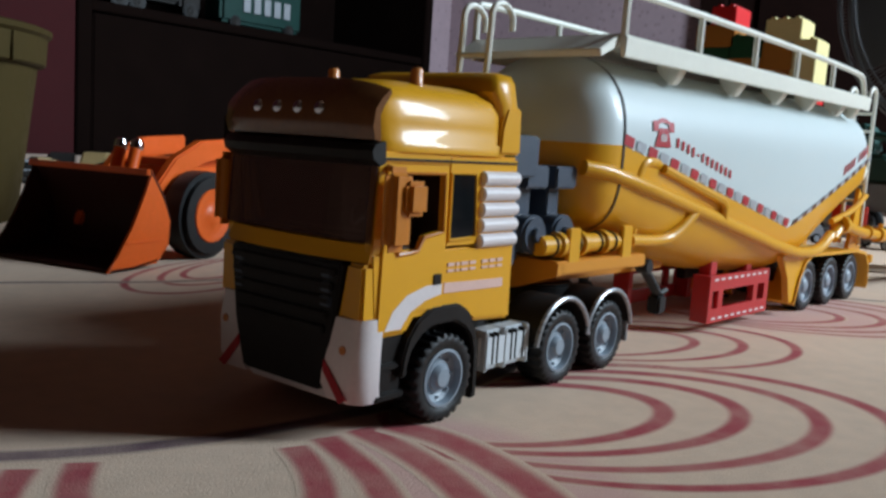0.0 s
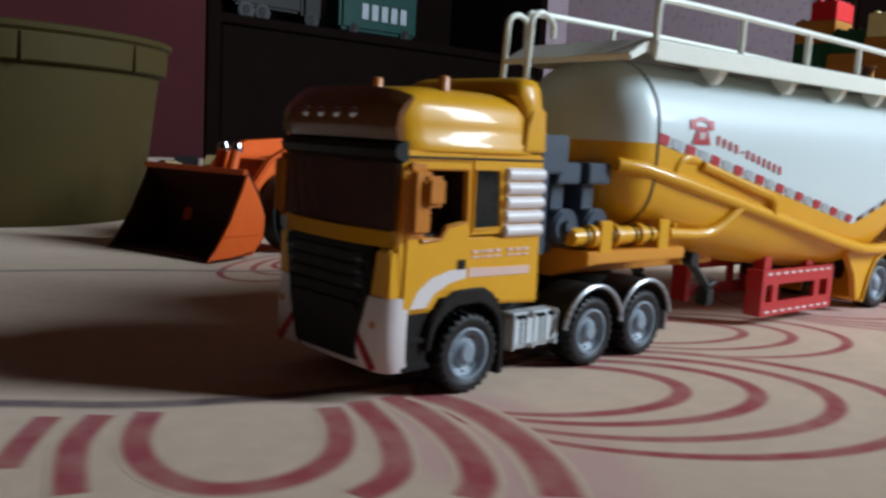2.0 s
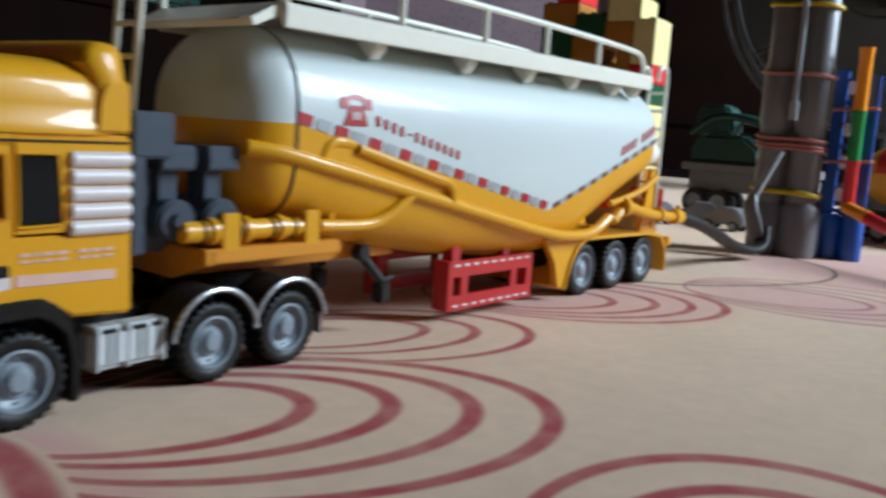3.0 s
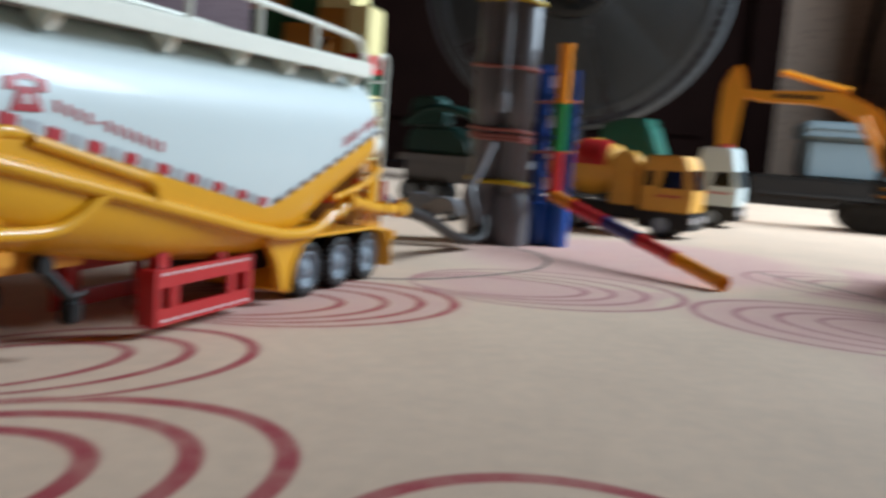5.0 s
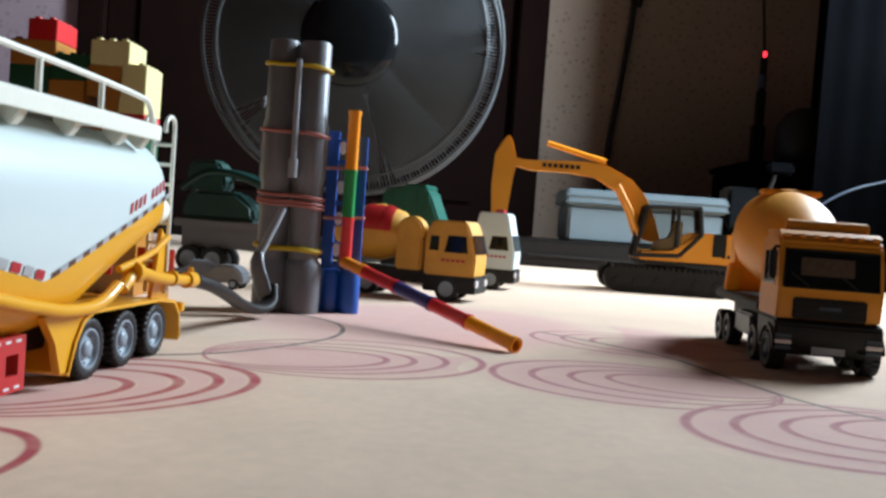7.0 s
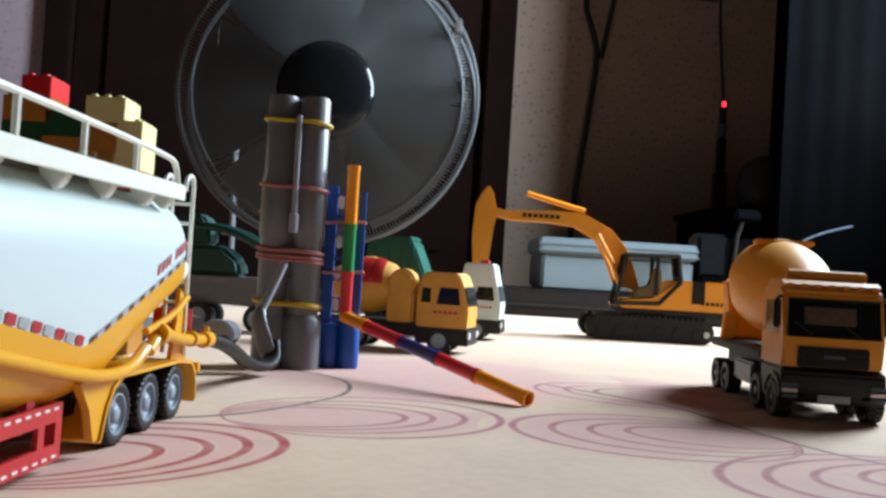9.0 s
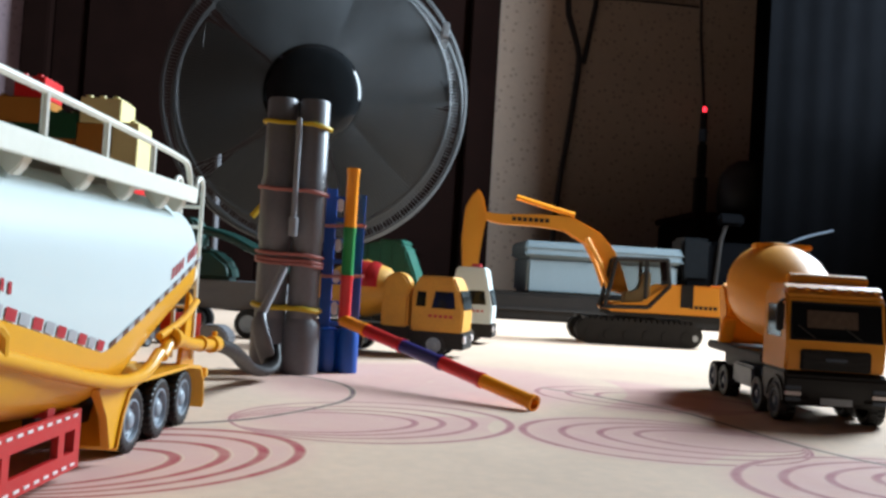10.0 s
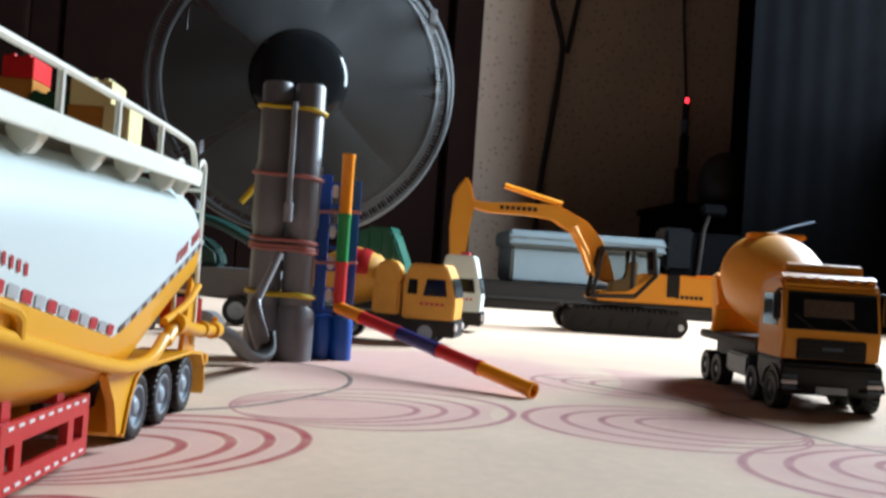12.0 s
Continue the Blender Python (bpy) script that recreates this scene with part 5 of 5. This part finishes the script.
# mixer truck facing the walk
mx = thing("toy_mixer_truck", "orange-yellow toy mixer truck with a black bumper", "toy truck", 0.420, -0.352, 0, 175.5)
bm = BM()
prism(bm, [(-40, 29), (-1.5, 29), (0, 34), (-0.5, 46), (-3.5, 73), (-8, 77), (-38, 77), (-40, 70)], "y", -28.4, 28.4, 1.6)
part("cab", bm, ORANGE_Y, mx, "orange-yellow cab")
bm = BM()
prism(bm, [(-0.6, 48.5), (-3.2, 68.5), (-2.0, 68.8), (0.5, 48.5)], "y", -25.5, 25.5)
ws = part("windscreen", bm, GLASS, mx, "dark windscreen")
bm = BM()
tube(bm, [(0.4, -25.8, 48.2), (-2.4, -25.4, 69), (-2.4, 25.4, 69), (0.4, 25.8, 48.2), (0.4, -25.8, 48.2)], 0.8, 6)
part("windscreen_rim", bm, BLACK, ws)
for y in (-12, 14):
    bm = BM()
    tube(bm, [(1.0, y, 49), (0.2, y - 10, 56)], 0.5, 5)
    part("wiper", bm, BLACK, ws)
# Panel laid on the outside of the glass, standing in for the seats behind.
bm = BM()
prism(bm, [(-0.2, 55), (-1.6, 65), (-1.1, 65), (0.3, 55)], "y", -17, 12, 0.2)
part("interior_patch", bm, CABGLASS, mx)
bm = BM()
box(bm, -2, 1.2, -20, 20, 30.6, 42.4, 0.8)
gr = part("grille", bm, BLACK, mx, "black grille with a raised badge bar")
for k in range(3):
    part("grille_bar", box(BM(), 0.8, 1.8, -18.5, 18.5, 32 + 3.4 * k, 33.2 + 3.4 * k, 0.2), CHASSIS, gr)
part("badge_bar", box(BM(), 1.2, 2.2, -6, 6, 36.2, 38, 0.3), STEEL, gr)
bm = BM()
prism(bm, [(-6, 77), (-10, 80), (-34, 80), (-34, 77)], "y", -28.5, 28.5, 1)
for k in range(7):
    box(bm, -12, -5.2, -24 + 8 * k - 2.0, -24 + 8 * k + 2.0, 76, 78.0, 0.6)
part("roof_cap", bm, ORANGE_Y, mx)
bm = BM()
cyl(bm, (-20, -22, 83), (-20, 24, 83), 3.4, n=16, b=0.8)
box(bm, -24, -16, -21, 23, 78, 82, 0.6)
part("roof_beacon_bar", bm, ORANGE_Y, mx)
bm = BM()
prism(bm, [(-36, 10), (0, 10), (3, 14), (3, 27), (0, 30), (-36, 30)], "y", -29.2, 29.2, 1.2)
bp = part("bumper", bm, BLACK, mx, "black front bumper")
for s in (-1, 1):
    for k in range(3):
        part("lamp", box(BM(), 2.2, 4, s * 20, s * 29, 13 + 3.2 * k, 15.2 + 3.2 * k, 0.4), STEEL if k != 1 else PALE, bp)
part("number_plate", box(BM(), 2.8, 3.8, -9, 9, 11.5, 15.5, 0.2), LIGHTGREY, bp)
for s in (-1, 1):
    bm = BM()
    prism(bm, [(-32, 48), (-8, 48), (-10, 68), (-32, 68)], "y", s * 28.8, s * 27.5, 0.6)
    part("side_window", bm, GLASS, mx)
    bm = BM()
    box(bm, -4, 0, s * 30, s * 34, 52, 69, 1)
    tube(bm, [(-6, s * 28, 70), (-2, s * 32, 70), (-2, s * 32, 66)], 0.9, 6, 1)
    part("wing_mirror", bm, BLACK, mx)
    bm = BM()
    rows = []
    for k in range(11):
        a = radians(10 + 160 * k / 10)
        c, q = math.cos(a), math.sin(a)
        rows.append([(-11 + 15 * c, s * 30.4, 11 + 15.4 * q), (-11 + 15 * c, s * 16, 11 + 15.4 * q), (-11 + 13 * c, s * 16, 11 + 13.4 * q), (-11 + 13 * c, s * 30.4, 11 + 13.4 * q)])
    part("wheel_arch", loft(BM(), rows), BLACK, mx)
    bm = BM()
    box(bm, -98, -58, s * 28, s * 18, 12, 26, 1.5)
    part("side_tank", bm, STEEL, mx)
bm = BM()
box(bm, -165, -30, -14, 14, 16, 30, 1)
for x in (-11, -42, -112, -138):
    cyl(bm, (x, -24, 11), (x, 24, 11), 2, n=8)
box(bm, -160, -40, -29, 29, 30, 36, 1)
part("chassis", bm, CHASSIS, mx)
bm = BM()
d = lathe(BM(), [(0, -62), (18, -60), (26, -40), (31, -14), (32, 6), (27, 26), (17, 48), (13, 58), (0, 58)], 40)
bmesh.ops.rotate(d, cent=(0, 0, 0), matrix=Matrix.Rotation(radians(-78), 3, "Y"), verts=d.verts[:])
bmesh.ops.translate(d, vec=(-100, 0, 76), verts=d.verts[:])
part("drum", d, DRUM, mx, "smooth orange mixer drum", angle=60)
bm = BM()
box(bm, -104, -92, -18, 20, 104, 107.6, 1)
part("drum_saddle", bm, DRUM, mx)
bm = BM()
prism(bm, [(-160, 36), (-140, 36), (-146, 60), (-154, 76), (-166, 80), (-168, 70)], "y", -20, 20, 2)
prism(bm, [(-132, 36), (-128, 36), (-118, 54), (-124, 56)], "y", -30, -20, 1)
prism(bm, [(-132, 36), (-128, 36), (-118, 54), (-124, 56)], "y", 20, 30, 1)
part("hopper_frame", bm, DRUM, mx)
wm = []
for x in (-11, -42, -112, -138):
    for s in (-1, 1):
        add_wheel(mx, x, s * 25.5, 11, 11, 9.6, s, wm, STEEL, 22)

# excavator
ex = thing("toy_excavator", "yellow toy excavator with its boom raised over a dark track", "toy excavator", 1.02, -0.40, 0, 90)
for s in (-1, 1):
    bm = BM()
    prism(bm, [(-76, 10), (-70, 2), (-62, 0), (66, 0), (76, 4), (82, 16), (78, 27), (68, 31), (-62, 30), (-72, 26), (-77, 18)], "y", s * 34, s * 16, 1.5)
    tk = part("track", bm, CHASSIS, ex, "black crawler track")
    for k in range(20):
        part("track_pad", box(BM(), -66 + 7 * k, -61 + 7 * k, s * 35, s * 15.5, 29, 33, 0.4), BLACK, tk)
    for k in range(6):
        bm = BM()
        cyl(bm, (-56 + 24 * k, s * 34.2, 12), (-56 + 24 * k, s * 36, 12), 8, n=16, b=0.6)
        part("roller", bm, BLACK, tk)
    part("idler", cyl(BM(), (-66, s * 34, 13), (-66, s * 36.4, 13), 4, n=14, b=0.6), SILVER, tk)
bm = BM()
prism(bm, [(-108, 40), (36, 40), (44, 44), (40, 52), (2, 52), (-18, 66), (-30, 78), (-100, 78), (-110, 72)], "y", -33, 33, 2)
part("upper_body", bm, ORANGE_Y, ex)
part("slew_ring", cyl(BM(), (0, 0, 28), (0, 0, 41), 26, n=28, b=1), CHASSIS, ex)
bm = BM()
prism(bm, [(-106, 36), (40, 36), (40, 41), (-106, 41)], "y", -32, 32, 1)
part("skirt", bm, CHASSIS, ex)
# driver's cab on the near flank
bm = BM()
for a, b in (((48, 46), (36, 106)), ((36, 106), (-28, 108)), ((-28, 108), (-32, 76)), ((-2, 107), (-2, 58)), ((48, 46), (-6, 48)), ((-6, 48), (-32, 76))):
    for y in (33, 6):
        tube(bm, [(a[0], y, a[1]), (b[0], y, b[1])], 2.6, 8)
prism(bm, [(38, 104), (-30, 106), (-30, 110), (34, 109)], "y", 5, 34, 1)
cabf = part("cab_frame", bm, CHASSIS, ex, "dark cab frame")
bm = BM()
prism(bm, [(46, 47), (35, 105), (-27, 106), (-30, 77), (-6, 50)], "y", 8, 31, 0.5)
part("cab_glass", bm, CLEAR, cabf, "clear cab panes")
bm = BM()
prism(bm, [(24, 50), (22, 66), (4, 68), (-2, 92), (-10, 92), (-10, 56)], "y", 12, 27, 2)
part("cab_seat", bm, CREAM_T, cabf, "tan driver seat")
bm = BM()
prism(bm, [(-46, 50), (-62, 50), (-62, 78), (-46, 78)], "y", 33.2, 34.2, 0.2)
part("dark_panel", bm, BLACK, ex)
bm = BM()
for k in range(6):
    box(bm, -92 + 6 * k, -88 + 6 * k, 33, 33.8, 49, 53)
part("side_print", bm, CHASSIS, ex)
part("counterweight_edge", box(BM(), -112, -104, -32, 33.5, 44, 80, 2), STRAWY, ex)
bm = BM()
prism(bm, [(10, 60), (20, 90), (32, 116), (52, 138), (92, 157), (128, 156), (178, 152), (200, 156), (202, 146), (178, 141), (130, 141), (96, 139), (66, 122), (46, 98), (36, 66)], "y", -9, 7, 1.5)
boom = part("boom", bm, ORANGE_Y, ex, "yellow gooseneck boom")
bm = BM()
for k in range(7):
    box(bm, 118 + 7 * k, 123 + 7 * k, 7, 7.6, 146, 151)
part("side_print", bm, CHASSIS, boom)
part("hydraulic_ram", tube(BM(), [(86, 4, 158), (120, 4, 166), (160, 4, 176)], 3.4, 10), STRAWY, boom)
for y in (-14, 12):
    part("boom_ram", tube(BM(), [(40, y, 70), (52, y, 100), (70, y, 130)], 3, 10), ORANGE_Y, boom)
bm = BM()
prism(bm, [(196, 150), (203, 176), (209, 184), (216, 176), (224, 160), (226, 120), (222, 60), (216, 36), (208, 36), (204, 90), (200, 130)], "y", -8, 6, 1.5)
part("stick", bm, ORANGE_Y, ex)
bm = BM()
prism(bm, [(216, 38), (224, 30), (222, 8), (206, 0), (186, 2), (190, 6), (204, 10), (206, 30)], "y", -18, 18, 1)
part("bucket", bm, ORANGE_Y, ex)


# ---- background of the room ----
# floor fan
fn = thing("floor_fan", "large grey floor fan with a black hub cap", "fan", 1.27, 0.050)
ZC = 335
bm = BM()
torus(bm, (0, 0, ZC), "x", 233, 3.0, 96, 8)
torus(bm, (62, 0, ZC), "x", 232, 4.0, 96, 8)
torus(bm, (-4, 0, ZC), "x", 210, 1.2, 96, 6)
part("guard_ring", bm, GREYWIRE, fn, "grey wire guard rings")
bm = BM()
N = 260
for k in range(N):
    a = 2 * math.pi * k / N
    c, s = math.cos(a), math.sin(a)
    c2, s2 = math.cos(a + 0.10), math.sin(a + 0.10)
    tube(bm, [(-34, 74 * c, ZC + 74 * s), (-22, 150 * c2, ZC + 150 * s2), (-9, 204 * c2, ZC + 204 * s2), (-13, 208 * c2, ZC + 208 * s2), (-8, 213 * c2, ZC + 213 * s2), (-4, 224 * c2, ZC + 224 * s2), (-8, 228 * c2, ZC + 228 * s2), (0, 233 * c2, ZC + 233 * s2)], 0.75, 4)
tagged(part("guard_mesh", bm, GREYWIRE, fn), kind="stuff")
bm = BM()
for k in range(80):
    a = 2 * math.pi * k / 80
    c, s = math.cos(a), math.sin(a)
    tube(bm, [(92, 60 * c, ZC + 60 * s), (84, 160 * c, ZC + 160 * s), (62, 232 * c, ZC + 232 * s)], 1.0, 4)
tagged(part("rear_guard_mesh", bm, GREYWIRE, fn), kind="stuff")
bm = BM()
lathe(bm, [(0, -48), (30, -47), (60, -43), (72, -37), (76, -30), (76, -22), (70, -20)], 56, (0, 0, ZC), axis="x")
hub = part("hub_cap", bm, GLASS, fn, "glossy black domed hub cap")
for k in range(5):
    rows = []
    for i in range(9):
        r = 60 + 158 * i / 8
        half = 0.57 + 0.06 * math.sin(math.pi * i / 8)
        row = []
        for j in range(7):
            a = 2 * math.pi * k / 5 + half * (j / 3 - 1)
            row.append((22 + 22 * (j / 3 - 1), r * math.cos(a), ZC + r * math.sin(a)))
        row2 = [(p[0] + 2, p[1], p[2]) for p in row[::-1]]
        rows.append(row + row2)
    part("blade", loft(BM(), rows), BLADE, fn, "broad grey fan blade")
bm = BM()
lathe(bm, [(0, 190), (50, 186), (62, 150), (66, 96), (66, 30), (0, 30)], 40, (0, 0, ZC), axis="x")
part("motor_housing", bm, BLACK, fn)
bm = BM()
tube(bm, [(110, 0, ZC), (112, 0, 150), (100, 0, 30)], 16, 14)
lathe(bm, [(0, 30), (60, 28), (130, 18), (140, 8), (140, 0), (0, 0)], 48, (80, 0, 0))
part("stand", bm, BLACK, fn)
for sgn, (yy, zz) in ((1, (-196, 118)), (1, (-212, 30))):
    bm = BM()
    box(bm, -8, 70, yy - 6, yy + 6, ZC + zz - 12, ZC + zz + 12, 2)
    part("guard_clip", bm, SILVER if zz == 118 else BLACK, fn)

# dark wardrobe door on the east wall
dr = tagged(new("door_1"), "dark brown wooden double door", "door", kind="structure")
dr.matrix_basis = pose(2.3, 0, 0)
part("door_frame", box(box(BM(), -0.03, 0.1, -0.327, -0.25, -0.006, 2.5, 0.004), -0.03, 0.1, 0.88, 0.95, -0.006, 2.5, 0.004), WOOD, dr, unit=1)
for y0, y1 in ((-0.248, 0.299), (0.301, 0.878)):
    lf = part("door_leaf", box(BM(), 0.0, 0.06, y0, y1, -0.002, 2.5, 0.003), WOOD, dr, unit=1)
    for z0, z1 in ((0.12, 0.9), (1.02, 1.9)):
        part("door_panel", box(BM(), -0.012, 0.01, y0 + 0.09, y1 - 0.09, z0, z1, 0.006), WOOD, lf, unit=1)
# vertical pale rail beside the door
single("upright_rod", tube(BM(), [(1.75, 0.288, -0.006), (1.75, 0.297, 0.40)], 0.006, 8), PIPEGREY, "thin grey upright rod beside the fan", "rod", unit=1)

# open cabinet against the north wall
cb = thing("cabinet", "dark wooden open-fronted cabinet with shelves of toys", "cabinet", 1.215, 1.70)
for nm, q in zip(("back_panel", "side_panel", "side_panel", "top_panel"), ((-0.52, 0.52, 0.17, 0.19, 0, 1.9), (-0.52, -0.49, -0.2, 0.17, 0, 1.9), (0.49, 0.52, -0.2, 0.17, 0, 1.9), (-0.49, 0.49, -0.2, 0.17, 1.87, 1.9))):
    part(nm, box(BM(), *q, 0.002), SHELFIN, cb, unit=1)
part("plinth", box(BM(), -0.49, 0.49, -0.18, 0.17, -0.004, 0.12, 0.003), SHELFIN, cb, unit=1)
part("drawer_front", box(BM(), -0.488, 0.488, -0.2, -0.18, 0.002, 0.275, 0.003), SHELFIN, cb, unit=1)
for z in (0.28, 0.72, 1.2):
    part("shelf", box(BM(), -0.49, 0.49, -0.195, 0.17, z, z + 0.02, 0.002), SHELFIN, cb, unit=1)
tb = thing("toy_bus", "dark green toy bus with a row of white windows", "toy bus", 1.19, 1.60, 0.30, 0)
part("body", box(BM(), -120, 120, -35, 35, 12, 130, 8), TEAL_SHADE, tb)
for k in range(5):
    part("window", box(BM(), -60 + 30 * k, -38 + 30 * k, -37, -34, 40, 80, 2), LIGHTGREY, tb)
for x in (-80, 80):
    for s in (-1, 1):
        simple_wheel(tb, x, s * 30, 16, 16, 12, CHASSIS)
tk2 = thing("toy_lorry", "dim dark grey toy lorry on the cabinet shelf", "toy truck", 0.90, 1.60, 0.30, 0)
part("body", box(BM(), -110, 60, -35, 35, 30, 100, 6), CHASSIS, tk2)
part("cab", box(BM(), 64, 118, -34, 34, 20, 110, 8), CHASSIS, tk2)
for x in (-80, -40, 90):
    for s in (-1, 1):
        simple_wheel(tk2, x, s * 30, 20, 20, 12, CHASSIS)

# pale box on a black case in front of the east wall
bx = thing("storage_box", "pale grey-blue storage box with a ribbed lid", "box", 1.60, -0.47, 0.05)
part("box_body", box(BM(), -90, 90, -140, 140, 0, 66, 5), BOXWHITE, bx)
lid = part("lid", box(BM(), -95, 95, -146, 146, 66, 96, 4), BOXWHITE, bx)
for k in range(2):
    part("lid_rib", box(BM(), -97, 97, -148, 148, 70 + 12 * k, 74 + 12 * k, 1.5), BOXWHITE, lid)
cs = thing("black_case", "low black case under the storage box", "case", 1.60, -0.62)
part("case_body", box(BM(), -110, 100, -420, 380, 0, 50, 5), BLACK, cs)
part("case_lip", box(BM(), -114, -110, -400, 360, 18, 24, 1), CHASSIS, cs)
gc = thing("toy_crane", "dark blue-grey toy crane standing on the black case", "toy crane", 1.55, -0.70, 0.05)
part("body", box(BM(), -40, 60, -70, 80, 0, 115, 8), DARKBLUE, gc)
part("cab", box(BM(), -45, 20, 30, 86, 40, 120, 6), GLASS, gc)
bm = BM()
tube(bm, [(-44, 22, 20), (-44, 14, 120), (-44, 4, 150)], 4, 8)
part("mast", bm, CHASSIS, gc)
part("mast_head", box(BM(), -54, -34, -26, 22, 146, 168, 5), DARKBLUE, gc)
bm = BM()
tube(bm, [(-46, -40, 60), (-48, -80, 100), (-46, -130, 130), (-40, -200, 150)], 2.4, 8, 2)
part("cable", bm, STEEL, gc)

# low cabinet with router and bag
lc = thing("low_cabinet", "low dark cabinet against the wallpapered wall", "cabinet", 2.12, -0.93)
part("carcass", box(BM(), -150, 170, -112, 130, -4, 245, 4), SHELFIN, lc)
part("cabinet_top", box(BM(), -165, 175, -115, 140, 245, 262, 4), WOOD, lc)
rt = thing("aerial_adapter", "black mast adapter with a red indicator light", "adapter", 2.24, -0.895, 0.262)
bm = BM()
box(bm, -14, 14, -16, 16, 0, 120, 4)
box(bm, -10, 10, -11, 11, 120, 210, 3)
cyl(bm, (0, 0, 210), (0, 0, 296), 9, n=14, b=2)
part("mast_body", bm, BLACK, rt)
part("grey_collar", cyl(BM(), (0, 0, 216), (0, 0, 250), 11, n=16, b=1), STEEL, rt)
bm = BM()
lathe(bm, [(0, 312), (4, 310.5), (5.6, 304), (4, 297), (0, 296)], 16, (-4, 0, 0))
part("indicator_light", bm, LED, rt, "glowing red indicator")
bm = BM()
rows = []
for z, r in ((0, 60), (20, 74), (60, 80), (100, 72), (130, 50), (144, 26), (147, 8)):
    rows.append([((0.75 + 0.06 * math.sin(3 * a + z)) * r * math.cos(a), (1 + 0.07 * math.sin(2 * a + z / 30)) * r * math.sin(a), z) for a in [2 * math.pi * k / 28 for k in range(28)]])
single("dark_bag", loft(BM(), rows), CABLE, "rounded black bag on the low cabinet", "bag", pose(2.08, -0.96, 0.262), angle=60)
# cables on the wall
def cable(pts, r, label):
    single("wall_cable", tube(BM(), pts, r, 8, 2), CABLE, label, "cable", kind="", unit=1, group="wall cables")


cable([(2.285, -0.505, 2.4), (2.285, -0.50, 0.86), (2.28, -0.545, 0.73), (2.28, -0.555, 0.68), (2.28, -0.53, 0.45), (2.28, -0.51, 0.30), (2.27, -0.50, 0.02)], 0.008, "thick black cable hanging down the wallpaper")
cable([(2.285, -0.62, 2.4), (2.285, -0.60, 0.90), (2.285, -0.575, 0.74), (2.283, -0.565, 0.68)], 0.007, "black cable joining another on the wallpaper")
cable([(2.285, -0.87, 2.4), (2.285, -0.88, 0.90), (2.25, -0.895, 0.60), (2.24, -0.896, 0.555)], 0.004, "thin dark cable running down to the adapter")
cable([(2.285, -0.52, 0.86), (2.285, -0.70, 0.868), (2.285, -0.88, 0.86)], 0.003, "thin dark cable running level along the wall")
